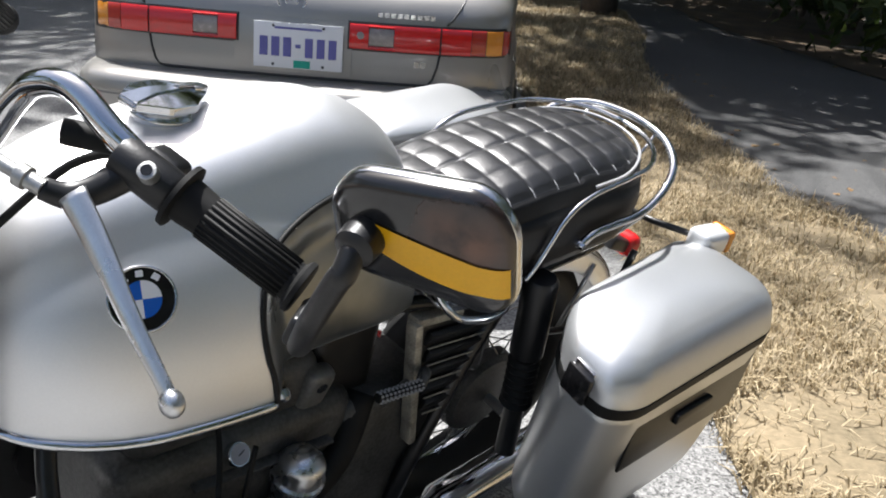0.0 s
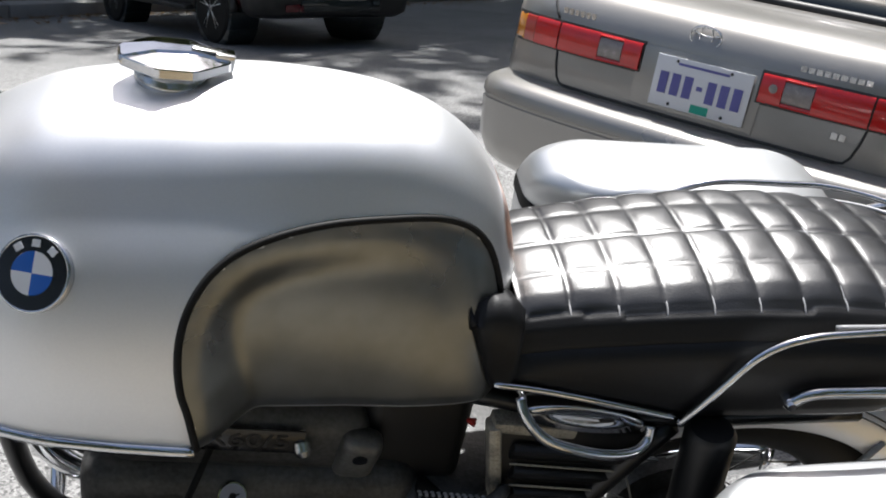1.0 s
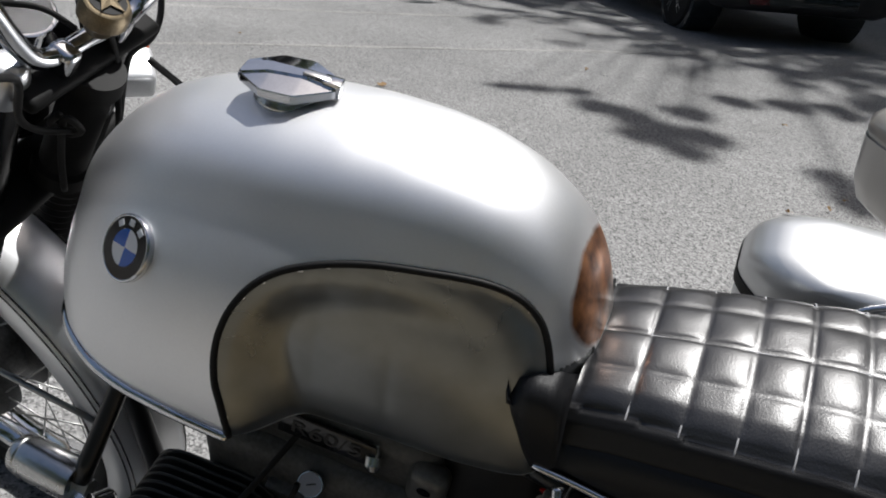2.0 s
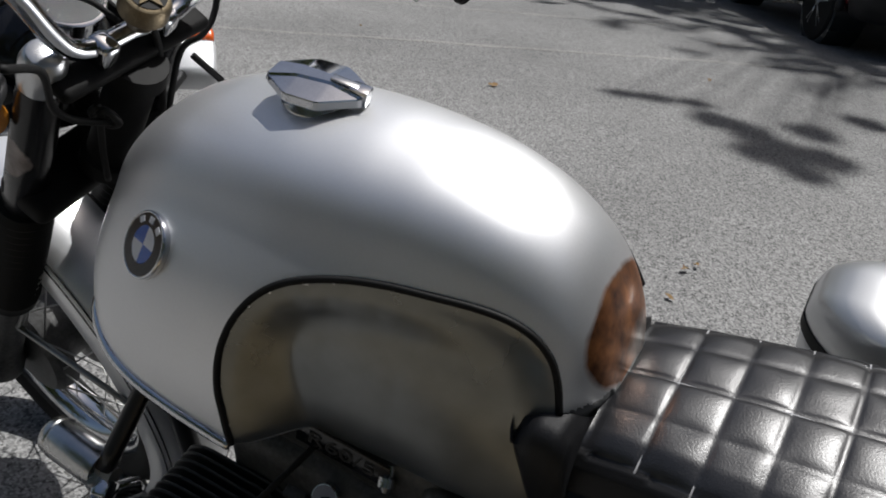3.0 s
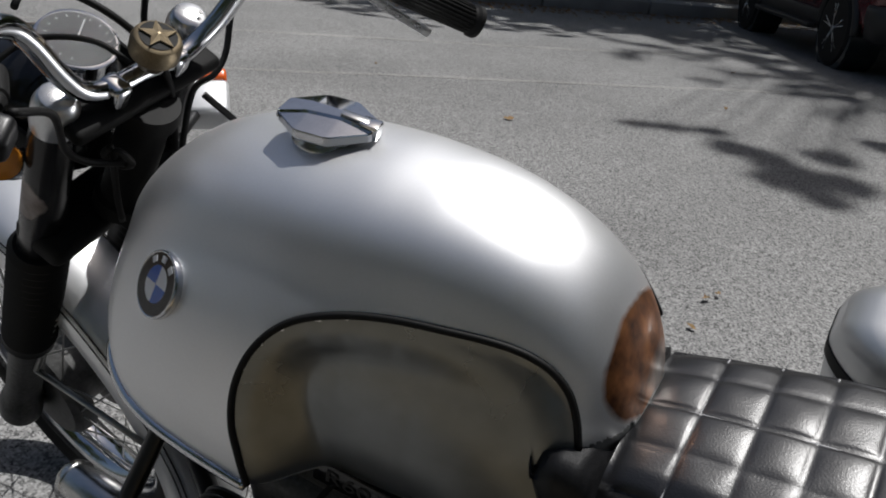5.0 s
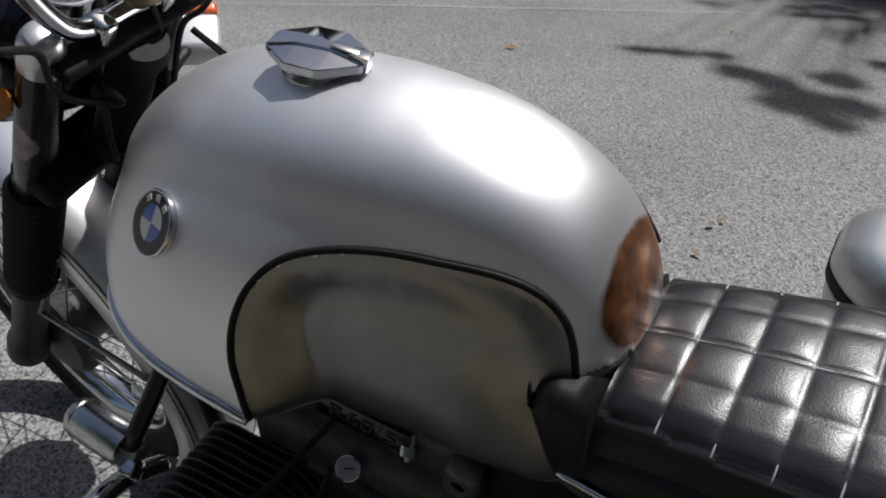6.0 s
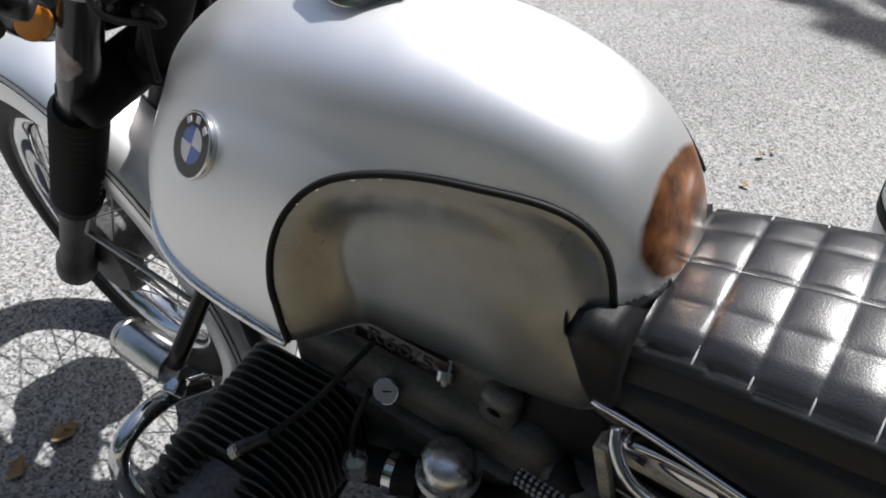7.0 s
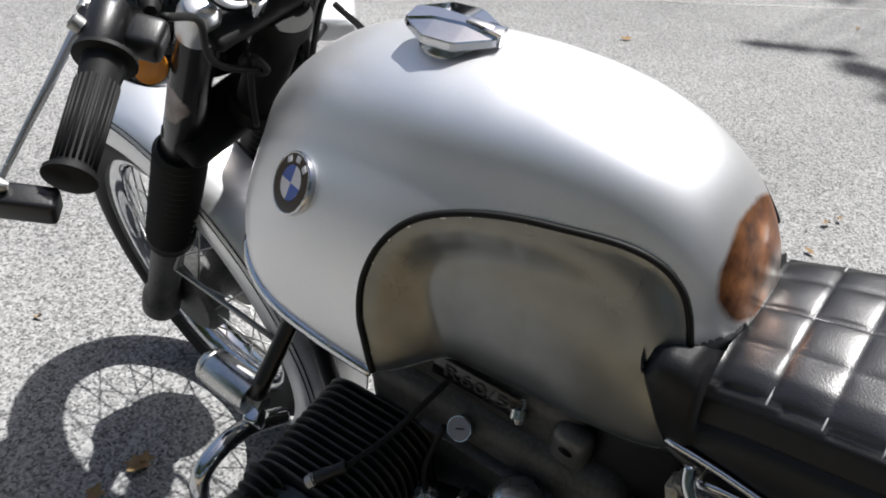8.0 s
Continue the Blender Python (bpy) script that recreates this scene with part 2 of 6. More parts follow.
def leaf_material(name, a, b):
    m = bpy.data.materials.new(name)
    m.use_nodes = True
    nt, bs = m.node_tree, m.node_tree.nodes["Principled BSDF"]
    geo = nt.nodes.new("ShaderNodeNewGeometry")
    ramp = nt.nodes.new("ShaderNodeValToRGB")
    ramp.color_ramp.elements[0].color, ramp.color_ramp.elements[1].color = (*a, 1), (*b, 1)
    nt.links.new(geo.outputs["Random Per Island"], ramp.inputs[0])
    nt.links.new(ramp.outputs[0], bs.inputs["Base Color"])
    bs.inputs["Roughness"].default_value = 0.55
    bs.inputs["Transmission Weight"].default_value = 0.0
    tr = nt.nodes.new("ShaderNodeBsdfTranslucent")
    nt.links.new(ramp.outputs[0], tr.inputs[0])
    mix = nt.nodes.new("ShaderNodeMixShader")
    mix.inputs[0].default_value = 0.3
    out = nt.nodes["Material Output"]
    nt.links.new(bs.outputs[0], mix.inputs[1])
    nt.links.new(tr.outputs[0], mix.inputs[2])
    nt.links.new(mix.outputs[0], out.inputs[0])
    return m


LEAVES = leaf_material("leaves", (0.018, 0.034, 0.009), (0.085, 0.115, 0.026))
STRAW = leaf_material("straw_blades", (0.2, 0.15, 0.08), (0.52, 0.43, 0.28))




# ---- building helpers ----
def mesh_of(name, verts, faces, mats=(), smooth=True):
    me = bpy.data.meshes.new(name)
    me.from_pydata([tuple(v) for v in verts], [], faces)
    for m in mats:
        me.materials.append(m)
    if smooth:
        me.polygons.foreach_set("use_smooth", [True] * len(me.polygons))
        if len(faces) < 30000:
            bm = bmesh.new()
            bm.from_mesh(me)
            bmesh.ops.recalc_face_normals(bm, faces=bm.faces[:])
            bm.to_mesh(me)
            bm.free()
    me.update()
    return me


def put(name, me, parent=None, label="", m=None):
    ob = new(name, me)
    if parent:
        ob.parent = parent
    if m is not None:
        ob.matrix_basis = m
    if label:
        ob["label"] = label
    return ob


def thing(name, m, label, category, group="", kind=""):
    return tagged(put(name, None, None, "", m), label, category, group, kind)


def interp(x, table):
    xs, ys = zip(*table)
    return float(np.interp(x, xs, ys))


def eased(table, n=900, reach=0.05):
    """A table made dense and rounded off, so that no kink shows; its ends stay."""
    xs, ys = zip(*table)
    x = np.linspace(xs[0], xs[-1], n)
    y = np.interp(x, xs, ys)
    k = max(1, int(n * reach))
    pad = np.concatenate([2 * y[0] - y[k:0:-1], y, 2 * y[-1] - y[-2:-k - 2:-1]])
    w = np.hanning(2 * k + 1)
    y2 = np.convolve(pad, w / w.sum(), "valid")
    return list(zip(x.tolist(), y2.tolist()))


def smooth_curve(pts, n):
    """Points along a Catmull-Rom curve through pts."""
    pts = [Vector(p) for p in pts]
    ext = [2 * pts[0] - pts[1]] + pts + [2 * pts[-1] - pts[-2]]
    out = []
    for i in range(len(pts) - 1):
        p0, p1, p2, p3 = ext[i:i + 4]
        for k in range(n):
            t = k / n
            out.append(0.5 * ((2 * p1) + (p2 - p0) * t + (2 * p0 - 5 * p1 + 4 * p2 - p3) * t * t + (3 * p1 - p0 - 3 * p2 + p3) * t ** 3))
    return out + [pts[-1]]


def tube_data(pts, r, seg=10, flat=1.0):
    """Vertices and faces of a tube of radius r (a number, or one for each point) along pts."""
    pts = [Vector(p) for p in pts]
    rs = [r] * len(pts) if isinstance(r, (int, float)) else np.interp(np.linspace(0, 1, len(pts)), np.linspace(0, 1, len(r)), r).tolist()
    verts, faces = [], []
    side = None
    for i, p in enumerate(pts):
        d = (pts[min(i + 1, len(pts) - 1)] - pts[max(i - 1, 0)]).normalized()
        if side is None:
            side = d.orthogonal().normalized()
        side = (side - d * side.dot(d)).normalized()
        up = d.cross(side)
        for k in range(seg):
            a = 2 * math.pi * k / seg
            verts.append(p + rs[i] * (math.cos(a) * side + flat * math.sin(a) * up))
    for i in range(len(pts) - 1):
        for k in range(seg):
            faces.append((i * seg + k, i * seg + (k + 1) % seg, (i + 1) * seg + (k + 1) % seg, (i + 1) * seg + k))
    faces.append(tuple(range(seg))[::-1])
    faces.append(tuple((len(pts) - 1) * seg + k for k in range(seg)))
    return verts, faces


def tube(name, pts, r, mat, parent, label="", seg=10, curve=0, flat=1.0):
    if curve:
        pts = smooth_curve(pts, curve)
    return put(name, mesh_of(name, *tube_data(pts, r, seg, flat), [mat]), parent, label)


def loft(rings, caps=True):
    """Skin of closed rings, all of the same number of points."""
    n = len(rings[0])
    verts = [v for ring in rings for v in ring]
    faces = [(i * n + k, i * n + (k + 1) % n, (i + 1) * n + (k + 1) % n, (i + 1) * n + k) for i in range(len(rings) - 1) for k in range(n)]
    if caps:
        faces.append(tuple(range(n))[::-1])
        faces.append(tuple((len(rings) - 1) * n + k for k in range(n)))
    return verts, faces


def lathe(name, a, b, profile, mat, parent, label="", seg=32):
    """A turned part from a to b: profile of (share of the length, radius)."""
    a, b = Vector(a), Vector(b)
    d = (b - a).normalized()
    s = d.orthogonal().normalized()
    u = d.cross(s)
    rings = [[a + (b - a) * t + r * (math.cos(2 * math.pi * k / seg) * s + math.sin(2 * math.pi * k / seg) * u) for k in range(seg)] for t, r in profile]
    me = mesh_of(name, *loft(rings), [mat])
    me.set_sharp_from_angle(angle=radians(35))
    return put(name, me, parent, label)


def slab(name, size, mat, parent=None, label="", m=None, bevel=0.004, seg=2):
    """A block with rounded edges, centred at its origin."""
    bm = bmesh.new()
    bmesh.ops.create_cube(bm, size=1.0)
    bmesh.ops.scale(bm, vec=size, verts=bm.verts)
    if bevel:
        bmesh.ops.bevel(bm, geom=bm.edges[:], offset=min(bevel, min(size) * 0.45), segments=seg, affect="EDGES", profile=0.5)
    me = bpy.data.meshes.new(name)
    bm.to_mesh(me)
    bm.free()
    me.materials.append(mat)
    me.polygons.foreach_set("use_smooth", [True] * len(me.polygons))
    me.set_sharp_from_angle(angle=radians(40))
    return put(name, me, parent, label, m)


def outline_block(name, outline, depth, mat, parent, label="", m=None, bevel=0.003):
    """A plate: an outline in x and z, made depth thick along y."""
    bm = bmesh.new()
    f = bm.faces.new([bm.verts.new((x, -depth / 2, z)) for x, z in outline])
    r = bmesh.ops.extrude_face_region(bm, geom=[f])
    bmesh.ops.translate(bm, vec=(0, depth, 0), verts=[v for v in r["geom"] if isinstance(v, bmesh.types.BMVert)])
    bmesh.ops.recalc_face_normals(bm, faces=bm.faces[:])
    if bevel:
        bmesh.ops.bevel(bm, geom=[e for e in bm.edges if e.calc_face_angle(0) > 0.5], offset=bevel, segments=2, affect="EDGES", profile=0.5)
    me = bpy.data.meshes.new(name)
    bm.to_mesh(me)
    bm.free()
    me.materials.append(mat)
    me.polygons.foreach_set("use_smooth", [True] * len(me.polygons))
    me.set_sharp_from_angle(angle=radians(40))
    return put(name, me, parent, label, m)


def rounded_rect(cx, cy, w, h, r, n=5):
    pts = []
    for qx, qy, a0 in ((1, 1, 0), (-1, 1, 90), (-1, -1, 180), (1, -1, 270)):
        for k in range(n + 1):
            a = radians(a0 + 90 * k / n)
            pts.append((cx + qx * (w / 2 - r) + r * math.cos(a), cy + qy * (h / 2 - r) + r * math.sin(a)))
    return pts


# ---- ground ----
def road_height(x, y):
    """The street falls away towards its far side and levels out past the kerb."""
    d = max(0.0, -1.6 - max(x, -9.0))
    return -0.14 * d * d / (d + 1.2)


def ground_sheet():
    xs = sorted({-400.0, -120.0, -40.0, -24.0, -16.0, *np.linspace(-12, 6, 37).tolist(), 14.0, 40.0, 150.0, 400.0})
    ys = sorted({-400.0, -100.0, -30.0, -10.0, *np.linspace(-4, 20, 25).tolist(), 30.0, 60.0, 150.0, 400.0})
    verts = [(x, y, road_height(x, y)) for y in ys for x in xs]
    n = len(xs)
    faces = [(j * n + i, j * n + i + 1, (j + 1) * n + i + 1, (j + 1) * n + i) for j in range(len(ys) - 1) for i in range(n - 1)]
    return tagged(put("ground", mesh_of("ground", verts, faces, [ASPHALT])), "sunlit grey asphalt street with coarse pale aggregate", "ground", kind="structure")


def verge_edge(y):
    return 0.62 + 0.10 * math.sin(y * 0.7) + 0.05 * noise.noise((y * 1.9, 3, 0))


PATH_NEAR = [(-30, 5.2), (-8, 4.4), (0, 3.4), (2.0, 2.6), (3.6, 1.85), (4.4, 1.6), (5.6, 1.5), (8.0, 1.62), (9.5, 1.95), (11.2, 2.05), (13, 1.7), (20, 1.2), (60, 1.0)]
PATH_FAR = [(-30, 8.0), (-8, 7.4), (0, 6.6), (2.0, 6.2), (6.0, 4.7), (8.0, 3.75), (10.5, 3.1), (16, 2.6), (22, 2.6), (60, 3.2)]


def strip(name, left, right, z, mat, label, kind, ys, bump=0.0, columns=8):
    """A band of ground between two edges, gently uneven."""
    verts = []
    for y in ys:
        a, b = left(y), right(y)
        for k in range(columns + 1):
            x = a + (b - a) * k / columns
            lift = 0 if k in (0, columns) else bump * noise.noise((x * 1.3, y * 1.3, 7))
            verts.append((x, y, (z if 0 < k < columns else z - 0.012) + lift))
    n = columns + 1
    faces = [(j * n + i, j * n + i + 1, (j + 1) * n + i + 1, (j + 1) * n + i) for j in range(len(ys) - 1) for i in range(columns)]
    return tagged(put(name, mesh_of(name, verts, faces, [mat])), label, name, kind=kind)


ground = ground_sheet()
YN = [-40, -20, -10] + np.linspace(-6, 0.75, 60).tolist()
YS = [-40, -20, -10] + np.linspace(-6, 24, 121).tolist() + [40, 60]
strip("verge", verge_edge, lambda y: interp(y, PATH_NEAR), 0.022, GRASS, "dry straw-coloured grass verge beside the street", "structure", YS, 0.03, 14)


def tongue(y):
    """How far the bare earth draws in from both sides towards its ragged end."""
    return 1.25 * max(0.0, (y + 0.6) / 1.5) ** 2.2 + 0.14 * noise.noise((y * 2.6, 5, 1)) + 0.05 * noise.noise((y * 9.0, 2, 1))


# Unseen patch of ground, added to set the tone of the tank's reflections.
strip("bare_earth", lambda y: verge_edge(y) + max(0.0, tongue(y) * 0.45), lambda y: interp(y, PATH_NEAR) - max(0.0, tongue(y) * 1.9 + 0.2), 0.048, UNSEEN_EARTH, "unseen bare ground in the verge, added to tune the tank's reflections", "structure", YN, 0.03, 14)
# Added out of view: a dark strip that deepens the tank flank's reflection.
strip("dirt_edge", lambda y: verge_edge(y) - 0.6 * math.sin(math.pi * (y - 0.2) / 1.4) ** 0.6, lambda y: verge_edge(y) + 0.02, 0.016, DARK_REFLECTED, "unseen dark strip by the road edge, added to darken the tank's reflection", "structure", np.linspace(0.205, 1.595, 30).tolist(), 0.01, 6)
strip("footpath", lambda y: interp(y, PATH_NEAR) - 0.05, lambda y: interp(y, PATH_FAR) + 0.05, 0.016, PATH_ASPHALT, "dark asphalt footpath through the trees", "structure", YS, 0.0, 4)
strip("woodland_floor", lambda y: interp(y, PATH_FAR), lambda y: interp(y, PATH_FAR) + 25, 0.03, LITTER, "brown leaf litter under the trees", "structure", YS, 0.08, 14)
strip("far_pavement", lambda y: -40.0, lambda y: -8.6, -0.74, LITTER, "leaf-strewn ground past the far kerb", "structure", YS, 0.05, 10)
for k in range(24):
    y = -8 + 1.2 * k
    tagged(slab("kerb", (0.18, 1.185, 0.24), CONCRETE, None, "", pose(-8.5, y, -0.80), 0.02, 2), "weathered concrete kerb stone along the far road edge", "kerb", kind="structure")
for x, w in ((-5.66, 0.05), (-4.38, 0.06)):
    pts = [(x + 0.03 * noise.noise((y * 0.8, x, 0)), y) for y in np.linspace(-3, 8, 60)]
    v = [(px + s * w / 2 * (0.6 + 0.5 * noise.noise((py * 3, x, s))), py, road_height(px, py) + 0.0035) for px, py in pts for s in (-1, 1)]
    tagged(put("road_line", mesh_of("road_line", v, [(2 * i, 2 * i + 1, 2 * i + 3, 2 * i + 2) for i in range(len(pts) - 1)], [FADED_LINE])), "faded pale line worn into the asphalt", "road line", kind="structure")

# ---- motorcycle: x to its rear, y to its right, z up from the tyres' contact line ----
bike = thing("motorcycle", pose(-0.8486, 0.8244, -0.016, 11.5, 0.0, 45.46), "silver vintage boxer motorcycle leaning on its side stand", "motorcycle")

TANK_TOP = [(0.236, 0.80), (0.245, 0.865), (0.26, 0.90), (0.29, 0.94), (0.33, 0.97), (0.38, 0.993), (0.44, 1.007), (0.50, 1.018), (0.58, 1.026), (0.65, 1.027),
            (0.70, 1.022), (0.75, 1.008), (0.79, 0.986), (0.82, 0.958), (0.845, 0.916), (0.862, 0.87), (0.87, 0.82)]
TANK_WIDE = [(0.236, 0.06), (0.245, 0.095), (0.262, 0.128), (0.28, 0.147), (0.30, 0.163), (0.33, 0.181), (0.36, 0.194), (0.40, 0.204), (0.46, 0.211), (0.53, 0.215),
             (0.60, 0.208), (0.68, 0.192), (0.75, 0.172), (0.80, 0.153), (0.83, 0.138), (0.85, 0.118), (0.862, 0.09), (0.87, 0.06)]
TANK_TOP, TANK_WIDE = eased(TANK_TOP), eased(TANK_WIDE)
TANK_FLOOR = 0.738
SEAM = [(0.536, 0.738), (0.527, 0.777), (0.519, 0.802), (0.515, 0.83), (0.516, 0.855), (0.523, 0.88), (0.538, 0.903), (0.562, 0.921), (0.60, 0.935),
        (0.65, 0.944), (0.70, 0.946), (0.75, 0.943), (0.785, 0.931), (0.808, 0.911), (0.822, 0.886), (0.831, 0.860)]


def tank_half(x, h):
    """Half width of the tank at x and at the share h of its height."""
    c = math.sqrt(max(0.0, 1 - h * h))
    k = max(0.0, min(1.0, (h - 0.68) / 0.29))
    return interp(x, TANK_WIDE) * c ** (1.4 - 0.42 * k * k * (3 - 2 * k))


TILT = math.tan(radians(1.6))


def far_side(y, z):
    """The tank sits a little askew: the place on its right flank that answers one on its left."""
    ym, zm = -(y + TILT * (z - 1.03)), z - TILT * y
    return ym - TILT * (zm - 1.03), zm + TILT * ym


def seam_inside(x, z):
    """How far (x, z) lies inside the knee recess."""
    poly = SEAM + [(0.90, 0.84), (0.90, 0.66), (0.536, 0.66)]
    inside, best = False, 9.0
    for i, (ax, az) in enumerate(poly):
        bx, bz = poly[(i + 1) % len(poly)]
        if (az > z) != (bz > z) and x < (bx - ax) * (z - az) / (bz - az) + ax:
            inside = not inside
        if i < len(SEAM) - 1:
            t = max(0.0, min(1.0, ((x - ax) * (bx - ax) + (z - az) * (bz - az)) / ((bx - ax) ** 2 + (bz - az) ** 2)))
            best = min(best, math.hypot(x - ax - t * (bx - ax), z - az - t * (bz - az)))
    return best if inside else 0.0


def tank_side(x, z, recess=True):
    top = interp(x, TANK_TOP)
    h = max(0.0, min(1.0, (z - TANK_FLOOR) / (top - TANK_FLOOR)))
    w = tank_half(x, h)
    if recess and 0.5 < x < 0.86:
        d = seam_inside(x, z)
        if d:
            k = min(1.0, d / 0.058)
            k = k * k * (3 - 2 * k)
            deep = interp(x, [(0.5, 0.05), (0.60, 0.054), (0.68, 0.043), (0.76, 0.022), (0.83, 0.004)]) * (1 - 0.65 * max(0.0, (z - 0.74) / 0.22))
            w -= deep * k + 0.003 * min(1, d / 0.006)
    return w


def build_tank():
    nx, na = 210, 91
    xs = [0.236 + (0.87 - 0.236) * (0.5 - 0.5 * math.cos(math.pi * (0.07 + 0.86 * i / (nx - 1)))) for i in range(nx)]
    lo, hi = xs[0], xs[-1]
    xs = [0.236 + (0.87 - 0.236) * (x - lo) / (hi - lo) for x in xs]
    rings = []
    for x in xs:
        top = interp(x, TANK_TOP)
        ring = []
        for j in range(na):
            a = math.pi * j / (na - 1)
            h = math.sin(a) ** 0.9
            z = TANK_FLOOR + h * (top - TANK_FLOOR)
            y = -tank_side(x, z) if j != na // 2 else 0.0
            ring.append((x, *((y, z) if j <= na // 2 else far_side(y, z))))
        w = abs(ring[0][1])
        ring += [(x, *far_side(-w * k, TANK_FLOOR - d)) for k, d in ((0.97, 0.006), (0.8, 0.008))]
        ring += [(x, -w * 0.8, TANK_FLOOR - 0.008), (x, -w * 0.97, TANK_FLOOR - 0.006)]
        rings.append(ring)
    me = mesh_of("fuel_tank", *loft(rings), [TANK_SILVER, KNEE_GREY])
    # faces inside the seam take the silver with the recess's shade in it
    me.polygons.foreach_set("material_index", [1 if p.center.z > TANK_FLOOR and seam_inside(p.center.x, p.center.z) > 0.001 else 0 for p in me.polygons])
    tank = put("fuel_tank", me, bike, "brushed silver fuel tank with bare rusty patch at its rear")
    for sgn, side in ((-1, "left"), (1, "right")):
        turned = (lambda y, z: (y, z)) if sgn < 0 else far_side
        pts = [(x, *turned(-tank_side(x, z, False) - 0.0005, z)) for x, z in [(p.x, p.z) for p in smooth_curve([(x, 0, z) for x, z in SEAM], 6)]]
        tube("knee_beading", pts, 0.0038, RUBBER, tank, "black beading round the knee recess", 8)
        lip = [(x, *turned(-tank_half(x, 0) - 0.001, TANK_FLOOR - 0.001)) for x in np.linspace(0.242, 0.534, 50)]
        tube("chrome_trim", lip, 0.0065, CHROME, tank, "", 8, flat=0.7)
    return tank


tank = build_tank()


def emblem(x, z, sgn):
    e = 0.01
    y = tank_side(x, z, False)
    dx = (tank_side(x + e, z, False) - tank_side(x - e, z, False)) / (2 * e)
    dz = (tank_side(x, z + e, False) - tank_side(x, z - e, False)) / (2 * e)
    n = Vector((-dx - 0.13, 1, -dz)).normalized()
    n.y *= sgn
    o = Vector((x, -y, z)) - n * 0.002 if sgn < 0 else Vector((x, *far_side(-y, z))) - n * 0.002
    right = Vector((0, 0, 1)).cross(n).normalized()
    up = n.cross(right)
    frame_m = Matrix((right, up, n)).transposed().to_4x4()
    m = Matrix.Translation(o) @ frame_m @ Matrix.Scale(1.02, 4)
    body = put("emblem", mesh_of("emblem", *loft([[(r * math.cos(2 * math.pi * k / 48), r * math.sin(2 * math.pi * k / 48), h) for k in range(48)]
                                                  for r, h in ((0.035, -0.004), (0.035, 0.0035), (0.034, 0.005), (0.0325, 0.005), (0.032, 0.0042))]), [CHROME]), tank, "round chrome-rimmed tank emblem", m)
    return body, m


EMBLEMS = [emblem(0.387, 0.887, s) for s in (-1, 1)]

# emblem faces: black ring, blue and white quarters, plain pale marks
for body, m in EMBLEMS:
    ring = [[(r * math.cos(2 * math.pi * k / 48), r * math.sin(2 * math.pi * k / 48), 0.0048) for k in range(48)] for r in (0.0322, 0.0195)]
    f = [(k, (k + 1) % 48, 48 + (k + 1) % 48, 48 + k) for k in range(48)]
    put("emblem_ring", mesh_of("emblem_ring", ring[0] + ring[1], f, [GLOSS_BLACK], False), tank, "", m)
    for q in range(4):
        v = [(0, 0, 0.005)] + [(0.0192 * math.cos(radians(90 * q + 90 * k / 12 + 8)), 0.0192 * math.sin(radians(90 * q + 90 * k / 12 + 8)), 0.005) for k in range(13)]
        put("emblem_quarter", mesh_of("emblem_quarter", v, [(0, k, k + 1) for k in range(1, 13)], [ENAMEL_BLUE if q % 2 else ENAMEL_WHITE], False), tank, "", m)
    for a in (135, 98, 61):
        slab("emblem_mark", (0.0075, 0.0065, 0.0006), ENAMEL_WHITE, tank, "", m @ pose(0.0262 * math.cos(radians(a)), 0.0262 * math.sin(radians(a)), 0.0052, 0, 0, a - 90), 0)


